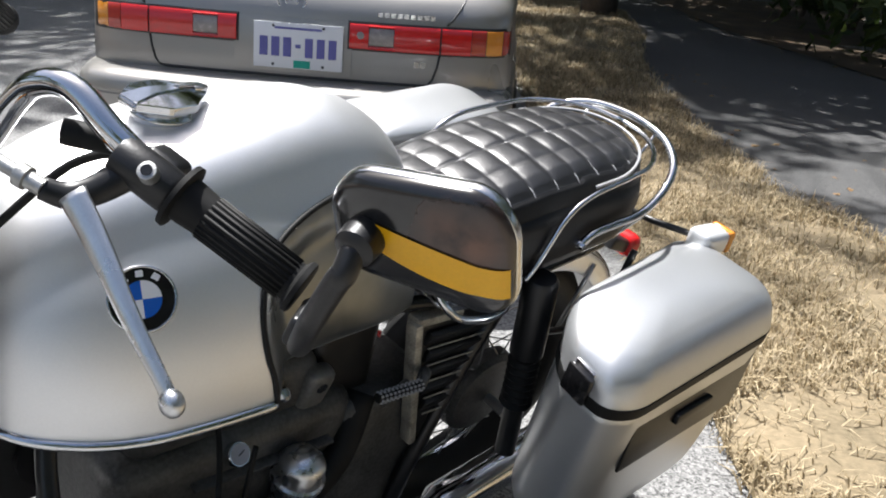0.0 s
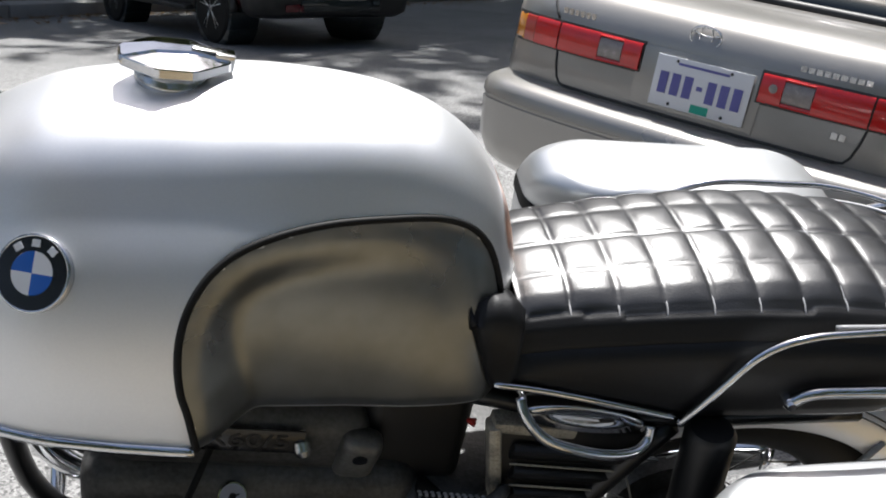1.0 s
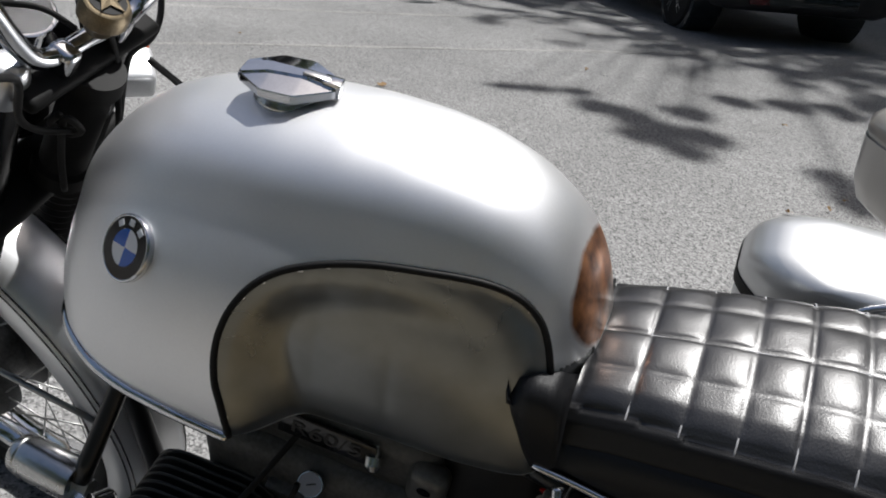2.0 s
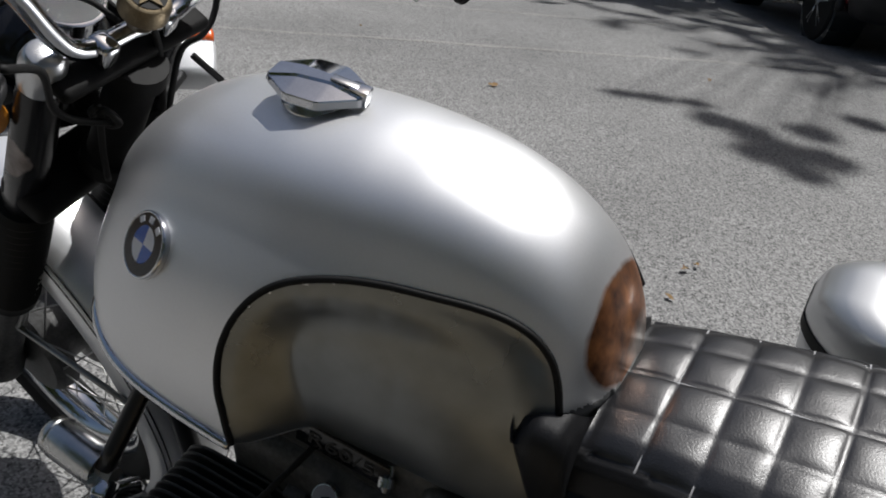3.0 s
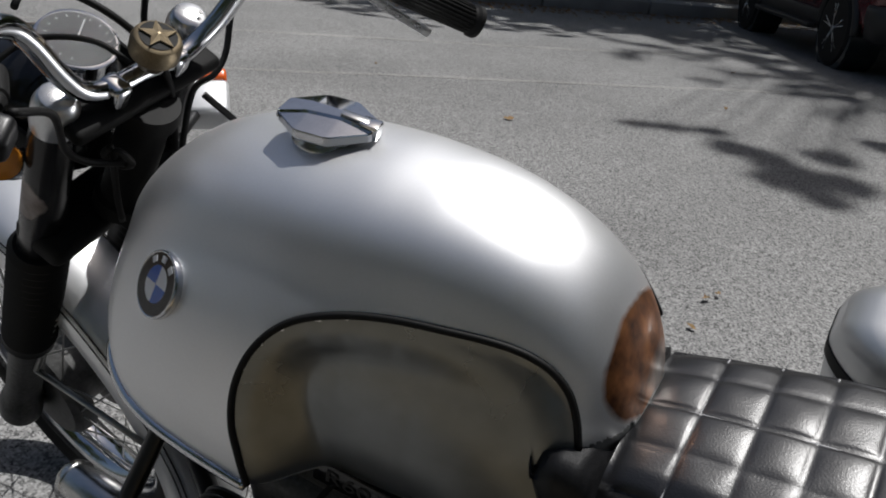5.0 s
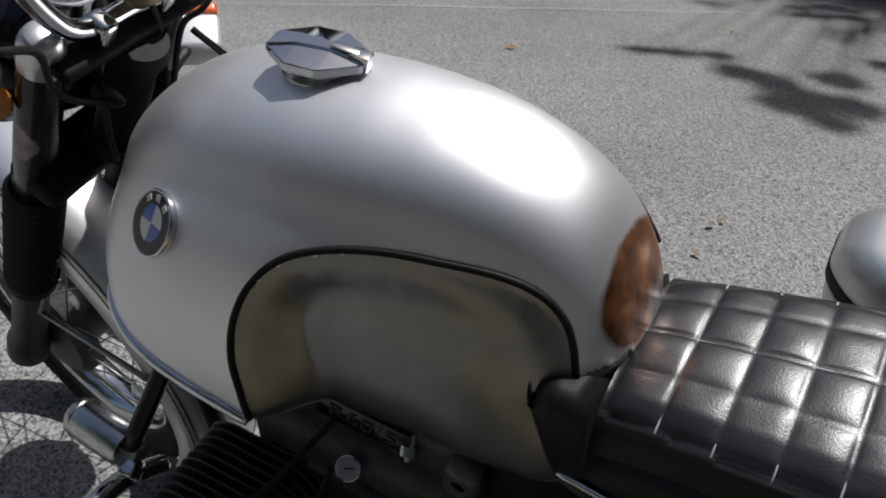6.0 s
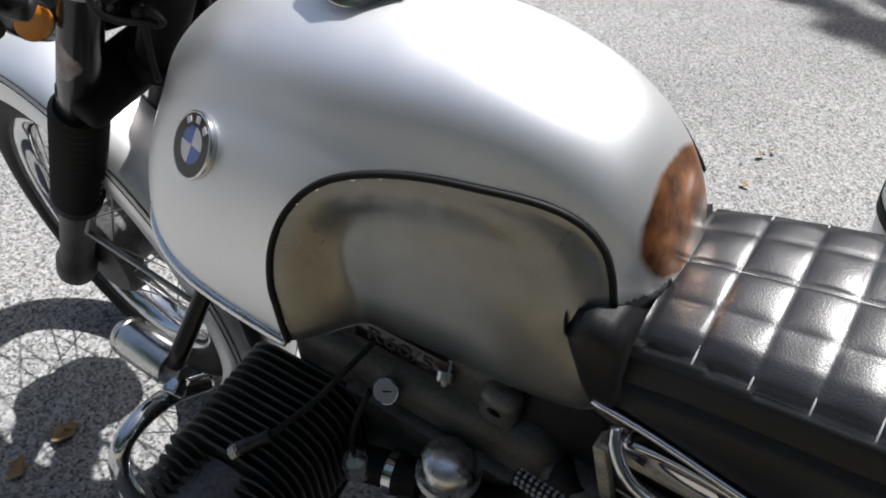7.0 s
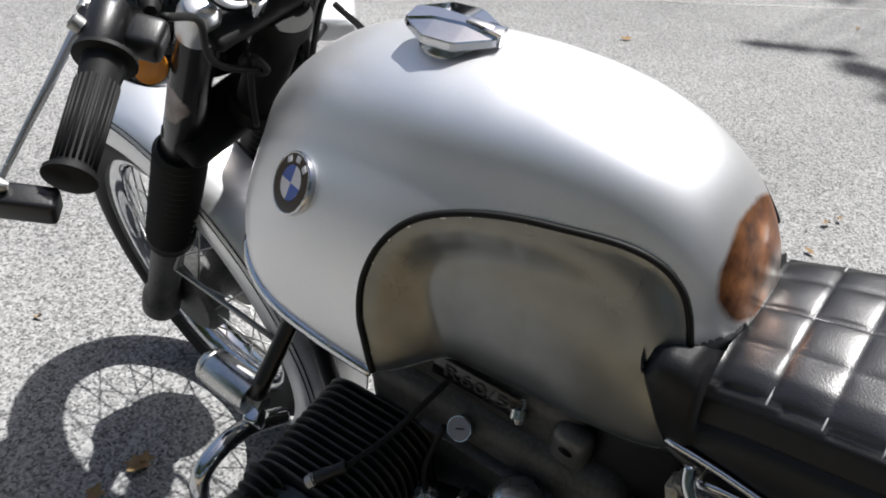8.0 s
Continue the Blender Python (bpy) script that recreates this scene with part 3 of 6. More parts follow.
# ---- filler cap ----
def build_cap():
    base = pose(0.489, 0.010, 1.009, 0, 2.0, 9)
    cap = put("fuel_cap", mesh_of("fuel_cap", *loft([[(r * math.cos(2 * math.pi * k / 40), r * math.sin(2 * math.pi * k / 40), h) for k in range(40)]
              for r, h in ((0.035, -0.02), (0.035, 0.002), (0.037, 0.004), (0.037, 0.009), (0.0335, 0.011), (0.0335, 0.020))]), [WORN_CHROME]), tank, "chrome flip-top fuel cap", base)
    # the lid: an eight-sided plate with an upright edge, flat faces falling away from its ridge
    half = [(-0.051, 0.013), (-0.019, 0.038), (0.016, 0.0385), (0.052, 0.012)]
    corner = half + [(x, -y) for x, y in half[::-1]]
    plan = []
    for (ax, ay), (bx, by), (cx, cy) in zip(corner[-1:] + corner[:-1], corner, corner[1:] + corner[:1]):
        plan += [(bx + (ax - bx) * 0.07, by + (ay - by) * 0.07), (bx + (cx - bx) * 0.07, by + (cy - by) * 0.07)]
    rings = [[(x * k, y * k, h) for x, y in plan] for k, h in ((0.90, 0.018), (0.985, 0.0185), (1.0, 0.0195), (1.0, 0.0275), (0.985, 0.0288))]
    ridge = lambda x: 0.0355 - 1.1 * max(0.0, abs(x) - 0.02) ** 1.5
    wing = lambda x: 0.006 + (0.16 * max(0.0, -x) if x < 0 else 0.04 * x)
    rings.append([(x * 0.97, math.copysign(min(abs(y) * 0.95, wing(x) + 0.0025), y), ridge(x) - 0.0025) for x, y in plan])
    rings.append([(x * 0.97, math.copysign(min(abs(y) * 0.9, wing(x)), y), ridge(x)) for x, y in plan])
    me = mesh_of("lid", *loft(rings), [CHROME])
    me.set_sharp_from_angle(angle=radians(14))
    put("lid", me, cap, "mirror chrome lid with bevelled faces")
    slab("latch", (0.020, 0.017, 0.016), CHROME, cap, "", pose(0.046, 0.0, 0.0265, 0, 5, 0), 0.0015)
    slab("latch_plate", (0.030, 0.010, 0.003), WORN_CHROME, cap, "", pose(0.030, 0.0, 0.0352, 0, 7, 0), 0.001)
    lathe("hinge_pin", (-0.0485, -0.015, 0.0235), (-0.0485, 0.015, 0.0235), [(0, 0.002), (0.1, 0.0036), (0.9, 0.0036), (1, 0.002)], WORN_CHROME, cap, "", 12)
    return cap


build_cap()


# ---- seat ----
def seat_top(x):
    return interp(x, [(0.84, 0.845), (0.908, 0.864), (0.96, 0.875), (1.01, 0.885), (1.1, 0.9), (1.2, 0.908), (1.3, 0.907), (1.38, 0.9), (1.43, 0.885)])


def seat_wide(x):
    w = interp(x, [(0.84, 0.95), (0.9, 0.98), (0.97, 1.03), (1.05, 1.08), (1.15, 1.12), (1.5, 1.13)])
    if x > 1.27:
        w *= math.sqrt(max(0.03, 1 - ((x - 1.27) / 0.168) ** 2))
    return w


SEAT_PROFILE = [(0, 0), (0.055, -0.003), (0.085, -0.009), (0.104, -0.018), (0.118, -0.032), (0.127, -0.052), (0.133, -0.08)]
SEAT_ARC = [0.0]
for p, q in zip(SEAT_PROFILE, SEAT_PROFILE[1:]):
    SEAT_ARC.append(SEAT_ARC[-1] + math.dist(p, q))


def seat_point(x, a):
    """Place on the cushion at x and at the arc a across it (minus: to the left)."""
    y = float(np.interp(abs(a), SEAT_ARC, [p[0] for p in SEAT_PROFILE]))
    z = float(np.interp(abs(a), SEAT_ARC, [p[1] for p in SEAT_PROFILE]))
    return Vector((x, math.copysign(y * seat_wide(x), a), seat_top(x) + z))


CELL, ROW = 0.0508, 0.0545


def quilt_edge(x):
    """How far the quilting reaches down the seat's flank."""
    return interp(x, [(0.856, 0.110), (0.91, 0.113), (0.965, 0.118), (1.1, 0.120), (1.25, 0.116), (1.4, 0.110)])


def build_seat():
    nx, na = 190, 97
    xs, arcs = np.linspace(0.856, 1.432, nx), np.linspace(-SEAT_ARC[-1], SEAT_ARC[-1], na)
    verts = []
    for x in xs:
        for a in arcs:
            p = seat_point(x, a)
            e = 0.002
            n = (seat_point(x, a + e) - seat_point(x, a - e)).cross(Vector((-1, 0, 0))).normalized()
            k = 0.0
            edge = quilt_edge(x)
            if abs(a) < edge and x < 1.385:
                u, v = abs(math.sin(math.pi * (x - 0.911) / CELL)), abs(math.sin(math.pi * a / ROW))
                w = min(1.0, (edge - abs(a)) / 0.012, (1.385 - x) / 0.012)
                k = 0.0058 * ((u * v * w) ** 0.36 - 0.74)
                k += 0.0012 * noise.noise((x * 30, a * 30, 0))
            p += n * k
            verts.append(p)
    faces = [(i * na + j, i * na + j + 1, (i + 1) * na + j + 1, (i + 1) * na + j) for i in range(nx - 1) for j in range(na - 1)]
    me = mesh_of("seat", verts, faces, [VINYL, VINYL_PLAIN])
    me.polygons.foreach_set("material_index", [0 if abs(arcs[k % (na - 1)]) < quilt_edge(xs[k // (na - 1)]) else 1 for k in range(len(faces))])
    s = put("seat", me, bike, "black quilted vinyl seat with chrome trim")
    # pale lines in the seams: highlights along the pillow edges, put in as colour
    for k in range(-1, 2):
        tube("seam_line", [seat_point(x, k * ROW) + Vector((0, 0, -0.0052)) for x in np.linspace(0.862, 1.38, 60)], 0.0011, SEAM_GLINT, s, "", 5)
    for k in range(10):
        x = 0.911 + k * CELL
        if x < 1.385:
            top = [seat_point(x, a) + Vector((0, 0.0 if abs(a) < 0.1 else math.copysign(-0.003, a), -0.0048)) for a in np.linspace(-quilt_edge(x), quilt_edge(x), 40)]
            tube("seam_line", top, 0.0011, SEAM_GLINT, s, "", 5)
    # body below the quilting: side walls of plain vinyl, down to the seat pan
    rings = []
    for x in np.linspace(0.796, 0.86, 14).tolist() + np.linspace(0.87, 1.438, 62).tolist():
        w = 0.136 * seat_wide(max(x, 0.86))
        top = seat_top(max(0.84, x)) - 0.055
        low = interp(x, [(0.80, 0.735), (0.84, 0.757), (1.06, 0.734), (1.12, 0.742), (1.3, 0.757), (1.438, 0.82)])
        if x < 0.86:
            w = interp(x, [(0.796, 0.122), (0.802, 0.132), (0.82, 0.136), (0.86, 0.1345)])
            low = interp(x, [(0.796, 0.842), (0.805, 0.822), (0.815, 0.800), (0.825, 0.775), (0.835, 0.757), (0.86, 0.752)])
            top = interp(x, [(0.796, 0.846), (0.805, 0.858), (0.82, 0.867), (0.84, 0.866), (0.86, 0.850)])
        mid = (top + low) / 2
        far = w * interp(x, [(0.796, 0.3), (0.84, 0.42), (0.86, 0.75), (0.88, 1.0)])
        tuck = 0.88 if x < 0.86 else 0.96
        rings.append([(x, -w * tuck, top), (x, -w, top - 0.02), (x, -w * 1.02, mid), (x, -w, low + 0.015), (x, -w * 0.97, low), (x, 0, low - 0.002),
                      (x, far * 0.97, low), (x, far, low + 0.015), (x, far * 1.02, mid), (x, far, top - 0.02), (x, far * tuck, top), (x, 0, top - (0.04 if x < 0.86 else 0))])
    put("seat_base", mesh_of("seat_base", *loft(rings), [VINYL_PLAIN]), s, "plain black vinyl seat side")
    # chrome trim: along the pan, up the flank and round the tail
    for g in (-1, 1):
        tube("seat_trim", [(x, g * 0.138 * seat_wide(max(x, 0.86)), z) for x, z in ((0.838, 0.762), (0.90, 0.757), (0.98, 0.748), (1.054, 0.737))], 0.0045, CHROME, s, "", 8, 6)
        up = [(1.052, 0.157, 0.736), (1.066, 0.159, 0.762), (1.085, 0.159, 0.797), (1.106, 0.159, 0.834), (1.132, 0.159, 0.857), (1.168, 0.159, 0.871), (1.21, 0.158, 0.877), (1.27, 0.154, 0.882), (1.33, 0.146, 0.888), (1.39, 0.113, 0.893),
              (1.43, 0.06, 0.897), (1.443, 0.0, 0.898)]
        tube("seat_trim", [(x, g * y, z) for x, y, z in up], 0.0045, CHROME, s, "", 8, 6)
        tube("pan_rail", [(x, g * 0.142, z) for x, z in ((1.099, 0.746), (1.20, 0.749), (1.29, 0.757), (1.38, 0.782))], 0.005, CHROME, s, "", 8, 5)
    inner = [(1.20, 0.138, 0.868), (1.29, 0.134, 0.875), (1.36, 0.106, 0.885), (1.40, 0.06, 0.893), (1.413, 0, 0.896)]
    path = [(x, -y, z) for x, y, z in inner] + [(x, y, z) for x, y, z in inner[-2::-1]]
    tube("piping", path, 0.003, PALE_PIPING, s, "", 6, 6)
    return s


seat = build_seat()


# ---- grab rail ----
def build_rail():
    side = [(1.168, 0.163, 0.779), (1.19, 0.166, 0.797), (1.24, 0.167, 0.803), (1.32, 0.168, 0.812), (1.39, 0.158, 0.84), (1.43, 0.138, 0.872), (1.462, 0.09, 0.893), (1.478, 0.03, 0.90)]
    pts = [(x, -y, z) for x, y, z in side] + [(x, y, z) for x, y, z in side[::-1]]
    rail = tube("grab_rail", pts, 0.0075, CHROME, bike, "chrome grab rail round the seat's tail", 10, 7)
    for y, x in ((-0.062, 1.47), (0.085, 1.462)):
        tube("strut", [(x, y, 0.896), (x - 0.05, y * 0.95, 0.82)], 0.0035, CHROME, rail, "", 8)
    for g in (-1, 1):
        lathe("bolt", (1.168, g * 0.150, 0.779), (1.168, g * 0.171, 0.779), [(0, 0.008), (0.7, 0.008), (1, 0.005)], CHROME, rail, "", 12)


build_rail()


# ---- panniers ----
def case_ring(z, sgn, grow=0.0):
    k = interp(z, [(0.36, 0.80), (0.39, 0.88), (0.45, 0.93), (0.60, 0.97), (0.69, 1.0), (0.715, 0.99), (0.735, 0.965), (0.75, 0.92), (0.762, 0.84), (0.77, 0.73), (0.776, 0.56), (0.7795, 0.36), (0.781, 0.15)])
    y0 = interp(z, [(0.36, 0.327), (0.7, 0.327), (0.781, 0.305)])
    ring = rounded_rect(1.235, y0, (0.49 + grow) * k, (0.215 + grow) * (k * 0.9 + 0.1), (0.07 + grow / 2) * k, 8)
    top = max(y for x, y in ring)
    low = min(y for x, y in ring)
    # the inner flank sweeps outwards to the nose and, less, to the tail
    sweep = lambda x: 0.075 * max(0.0, (1.24 - x) / 0.245) ** 2 + 0.03 * max(0.0, (x - 1.30) / 0.18) ** 2
    return [(x, sgn * (y + (top - y) / (top - low) * sweep(x)), z + 0.05 * (x - 1.24) * (1 if z > 0.6 else 0.4)) for x, y in ring]


def pannier(sgn):
    p = put("pannier", mesh_of("pannier", *loft([case_ring(z, sgn) for z in (0.36, 0.375, 0.39, 0.42, 0.5, 0.6, 0.66, 0.683)]), [CASE_SILVER]), bike, "silver hard pannier with black seal band")
    lid_z = np.linspace(0.69, 0.76, 12).tolist() + [0.763, 0.766, 0.7685, 0.771, 0.7735, 0.776, 0.778, 0.7795, 0.7808]
    put("lid", mesh_of("lid", *loft([case_ring(z, sgn, 0.003) for z in lid_z]), [CASE_SILVER]), p, "domed silver pannier lid")
    put("seal_band", mesh_of("seal_band", *loft([case_ring(z, sgn, 0.006) for z in (0.676, 0.678, 0.694, 0.696)]), [RUBBER]), p, "black rubber seal band")
    for k, (x, y, rz) in enumerate(((0.986, 0.35, 98), (1.474, 0.33, 75))):
        if sgn > 0 and k == 0:
            continue
        latch = slab("latch", (0.052, 0.012, 0.05), GLOSS_BLACK, p, "black plastic latch", pose(x, sgn * y, 0.69 + 0.012 * k, 0, 0, sgn * rz), 0.004)
        slab("latch_hook", (0.042, 0.006, 0.012), CHROME, latch, "", pose(0, 0.006 if k == 0 else -0.006, 0.026), 0.002)
    slab("recess_panel", (0.36, 0.006, 0.13), SATIN_BLACK, p, "black recessed panel with handle", pose(1.25, sgn * 0.4315, 0.60, sgn * 3, 0, 0), 0.003)
    slab("handle", (0.11, 0.014, 0.022), SATIN_BLACK, p, "", pose(1.25, sgn * 0.438, 0.60, sgn * 3, 0, 0), 0.005)
    tube("carrier", [(1.10, sgn * 0.17, 0.70), (1.12, sgn * 0.185, 0.62), (1.30, sgn * 0.185, 0.60), (1.36, sgn * 0.17, 0.72)], 0.007, BLACK, p, "", 8, 5)
    return p


for s in (-1, 1):
    pannier(s).matrix_basis = pose(0.028 if s < 0 else 0.0, 0, 0)


# ---- wheels ----
def build_wheel(name, c, tyre_r, rim_r, width, label):
    c = Vector(c)
    w = put(name, None, bike, label, Matrix.Translation(c))
    prof = []
    for k in range(16):
        a = 2 * math.pi * k / 16
        prof.append((tyre_r - width * 0.5 + width * 0.5 * math.cos(a), width * 0.52 * math.sin(a)))

    def ring_mesh(nm, profile, mat, n=72):
        rings = [[(r * math.cos(2 * math.pi * i / n), y, r * math.sin(2 * math.pi * i / n)) for r, y in profile] for i in range(n)]
        k = len(profile)
        verts = [v for ring in rings for v in ring]
        faces = [(i * k + j, i * k + (j + 1) % k, ((i + 1) % n) * k + (j + 1) % k, ((i + 1) % n) * k + j) for i in range(n) for j in range(k)]
        return put(nm, mesh_of(nm, verts, faces, [mat]), w)
    ring_mesh("tyre", prof, RUBBER)
    ring_mesh("rim", [(rim_r + 0.012, -0.036), (rim_r + 0.012, -0.032), (rim_r - 0.004, -0.022), (rim_r - 0.012, 0), (rim_r - 0.004, 0.022), (rim_r + 0.012, 0.032), (rim_r + 0.012, 0.036), (rim_r - 0.006, 0.026),
                      (rim_r - 0.018, 0), (rim_r - 0.006, -0.026)], CHROME)
    hub = lathe("hub", (0, -0.07, 0), (0, 0.07, 0), [(0, 0.02), (0.05, 0.085), (0.12, 0.095), (0.3, 0.098), (0.34, 0.06), (0.66, 0.06), (0.7, 0.098), (0.88, 0.095), (0.95, 0.085), (1, 0.02)], DARK_ALLOY, w, "finned alloy drum hub", 40)
    lathe("axle", (0, -0.12, 0), (0, 0.12, 0), [(0, 0.011), (1, 0.011)], ALLOY, w, "", 12)
    for k in range(36):
        a, b = 2 * math.pi * k / 36, 2 * math.pi * (k + (2.6 if k % 4 < 2 else -2.6)) / 36
        y = -0.05 if k % 2 else 0.05
        tube("spoke", [(0.095 * math.cos(b), y, 0.095 * math.sin(b)), ((rim_r - 0.012) * math.cos(a), y * 0.15, (rim_r - 0.012) * math.sin(a))], 0.0016, ALLOY, w, "", 5)
    return w


front_wheel = build_wheel("front_wheel", (-0.125, 0, 0.325), 0.325, 0.243, 0.088, "front wheel with wire spokes and chrome rim")
rear_wheel = build_wheel("rear_wheel", (1.26, 0, 0.318), 0.318, 0.235, 0.10, "rear wheel with wire spokes")


def build_fender(name, c, r, half, a0, a1, label):
    n, prof = 60, [(-half, -0.045), (-half, -0.012), (-half * 0.86, 0.006), (-half * 0.5, 0.016), (0, 0.02), (half * 0.5, 0.016), (half * 0.86, 0.006), (half, -0.012), (half, -0.045)]
    inner = [(y * 0.96, d - 0.004) for y, d in prof[::-1]]
    rings = []
    for i in range(n + 1):
        a = radians(a0 + (a1 - a0) * i / n)
        rings.append([(c[0] + (r + d) * math.cos(a), y, c[1] + (r + d) * math.sin(a)) for y, d in prof + inner])
    f = put(name, mesh_of(name, *loft(rings), [SILVER]), bike, label)
    for g in (-1, 1):
        for off, y in ((0.0, 0.94), (0.006, 0.86)):
            line = [(c[0] + (r + off) * math.cos(radians(a)), g * (half * y + 0.0012), c[1] + (r + off) * math.sin(radians(a))) for a in np.linspace(a0 + 1, a1 - 1, 60)]
            tube("pinstripe", line, 0.0012, GLOSS_BLACK, f, "", 5)
    for a in (20, 60):
        for g in (-1, 1):
            tube("stay", [(c[0] + r * math.cos(radians(a)), g * half * 1.01, c[1] + (r - 0.02) * math.sin(radians(a))), (c[0] + 0.11, g * 0.095, c[1] + 0.16)], 0.005, ALLOY, f, "", 8)
    return f


build_fender("front_fender", (-0.125, 0.325), 0.362, 0.064, -32, 118, "silver front fender with black pinstripes")
build_fender("rear_fender", (1.26, 0.318), 0.36, 0.078, -8, 128, "silver rear fender")

# ---- front fork, headlamp and steering ----
LEG = Vector((-0.452, 0, -0.892))


def fork_leg(g):
    o = Vector((0.222, g * 0.1, 1.022))

    def at(s):
        return o + LEG * s
    leg = lathe("fork_leg", at(0.02), at(0.27), [(0, 0.0235), (0.1, 0.025), (0.5, 0.0265), (0.98, 0.0275), (1, 0.026)], WORN_BLACK, bike, "black fork leg with worn bare patch", 28)
    cap = lathe("fork_nut", at(0.03), at(-0.02), [(0, 0.024), (0.25, 0.0255), (0.7, 0.0245), (0.85, 0.022), (0.98, 0.019), (1, 0.0175)], SATIN_ALLOY, leg, "chrome fork top nut", 28)
    for a in (0, 180):
        c = at(-0.0205) + Vector((0.012 * math.cos(radians(a + 40)), 0.012 * math.sin(radians(a + 40)), 0))
        lathe("hole", c, c - LEG * 0.0015, [(0, 0.0028), (1, 0.0028)], GLOSS_BLACK, cap, "", 10)
    prof = [(0, 0.032)]
    for k in range(15):
        t = 0.04 + 0.92 * k / 15
        prof += [(t, 0.0385), (t + 0.03, 0.0345)]
    prof += [(0.985, 0.036), (1, 0.029)]
    lathe("gaiter", at(0.27), at(0.535), prof, RUBBER, leg, "ribbed black rubber gaiter", 28)
    lathe("slider", at(0.53), at(0.80), [(0, 0.0255), (0.1, 0.027), (0.75, 0.027), (0.8, 0.034), (0.97, 0.034), (1, 0.026)], DARK_ALLOY, leg, "dull grimy alloy fork slider", 24)
    lathe("drain_bolt", at(0.77) + Vector((-0.03, 0, -0.005)), at(0.77) + Vector((-0.045, 0, -0.012)), [(0, 0.008), (1, 0.008)], ALLOY, leg, "", 8)
    return leg


for g in (-1, 1):
    fork_leg(g)
LOW = Vector((0.222, 0, 1.022)) + LEG * 0.25
slab("lower_yoke", (0.075, 0.25, 0.04), GRIMY_BLACK, bike, "", Matrix.Translation(LOW + Vector((0.02, 0, 0.01))) @ pose(0, 0, 0, 0, 27, 0), 0.014, 3)
slab("top_yoke", (0.05, 0.222, 0.018), GRIMY_BLACK, bike, "", Matrix.Translation(Vector((0.238, 0, 0.998))) @ pose(0, 0, 0, 0, 27, 0), 0.009, 3)
lathe("steering_head", Vector((0.275, 0, 1.03)) + LEG * 0.05, Vector((0.275, 0, 1.03)) + LEG * 0.24, [(0, 0.034), (0.12, 0.036), (0.14, 0.029), (0.85, 0.029), (0.88, 0.035), (1, 0.035)], GRIMY_BLACK, bike, "", 28)
tube("throttle_cable", [(0.128, -0.125, 1.02), (0.137, -0.10, 1.04), (0.151, -0.066, 1.056), (0.174, -0.048, 1.061), (0.202, -0.034, 1.061), (0.224, -0.024, 1.055), (0.245, -0.012, 1.035)], 0.0034, RUBBER, bike, "", 10, 6)
# steering damper knob with a star
KS = 0.8
kc = Vector((0.278, -0.002, 1.062))
knob = lathe("damper_knob", kc + LEG * 0.03, kc - LEG * 0.012, [(0, 0.018 * KS), (0.3, 0.026 * KS), (0.45, 0.034 * KS), (0.8, 0.0345 * KS), (0.95, 0.031 * KS), (1, 0.026 * KS)], BRONZE, bike, "round bronze damper knob with a star relief", 36)
KN = look(kc - LEG * 0.0128, kc - LEG * 0.1) @ pose(0, 0, 0, 180, 0, 0)
put("knob_face", mesh_of("knob_face", [(0.0255 * math.cos(2 * math.pi * k / 32), 0.0255 * math.sin(2 * math.pi * k / 32), 0.0) for k in range(32)], [tuple(range(32))], [GRIMY_BLACK], False), knob, "", KN @ Matrix.Scale(KS, 4))
star = [(r * math.sin(math.pi * k / 5), r * math.cos(math.pi * k / 5)) for k in range(10) for r in [0.0262 if k % 2 == 0 else 0.0108]]
put("star", mesh_of("star", *loft([[(x, y, 0.0003) for x, y in star], [(x, y, 0.003) for x, y in star], [(x * 0.1, y * 0.1, 0.0055) for x, y in star]]), [BRONZE], False), knob, "bronze five-pointed star", KN @ Matrix.Scale(KS, 4))
# handlebar clamps, bar, headlamp
left_bar = [(0.25, 0.0, 1.022), (0.248, -0.05, 1.022), (0.246, -0.08, 1.032), (0.25, -0.105, 1.062), (0.262, -0.14, 1.118), (0.27, -0.165, 1.142), (0.282, -0.20, 1.150), (0.298, -0.243, 1.126), (0.331, -0.291, 1.090), (0.385, -0.385, 1.047)]
right_bar = [(0.254, 0.05, 1.020), (0.256, 0.08, 1.028), (0.27, 0.105, 1.05), (0.295, 0.145, 1.098), (0.315, 0.185, 1.118), (0.34, 0.225, 1.105), (0.378, 0.268, 1.068), (0.459, 0.372, 0.994)]
bar = tube("handlebar", left_bar[::-1] + right_bar, 0.0115, CHROME, bike, "high chrome handlebar", 16, 8)
for g in (-1, 1):
    slab("bar_clamp", (0.032, 0.026, 0.036), CHROME, bar, "", pose(0.25, g * 0.045, 1.016, 0, 27, 0), 0.008, 3)


def grip(a, b):
    a, b = Vector(a), Vector(b)
    d = (b - a).normalized()
    prof = [(0, 0.0285), (0.035, 0.029), (0.05, 0.020), (0.12, 0.0195), (0.2, 0.0185), (0.93, 0.0175), (0.95, 0.0215), (0.99, 0.0215), (1, 0.016)]
    gr = lathe("grip", a, b, prof, RUBBER, bar, "ribbed black rubber grip", 28)
    s = d.orthogonal().normalized()
    u = d.cross(s)
    for k in range(22):
        an = 2 * math.pi * k / 22
        off = 0.0182 * (math.cos(an) * s + math.sin(an) * u)
        tube("rib", [a + (b - a) * 0.24 + off, a + (b - a) * 0.9 + off * 0.97], 0.0017, RUBBER, gr, "", 5)
    return gr


grip((0.336, -0.275, 1.110), (0.394, -0.375, 1.064))
grip((0.374, 0.264, 1.072), (0.461, 0.375, 0.992))
ld = (Vector((0.392, -0.372, 1.065)) - Vector((0.338, -0.278, 1.108))).normalized()
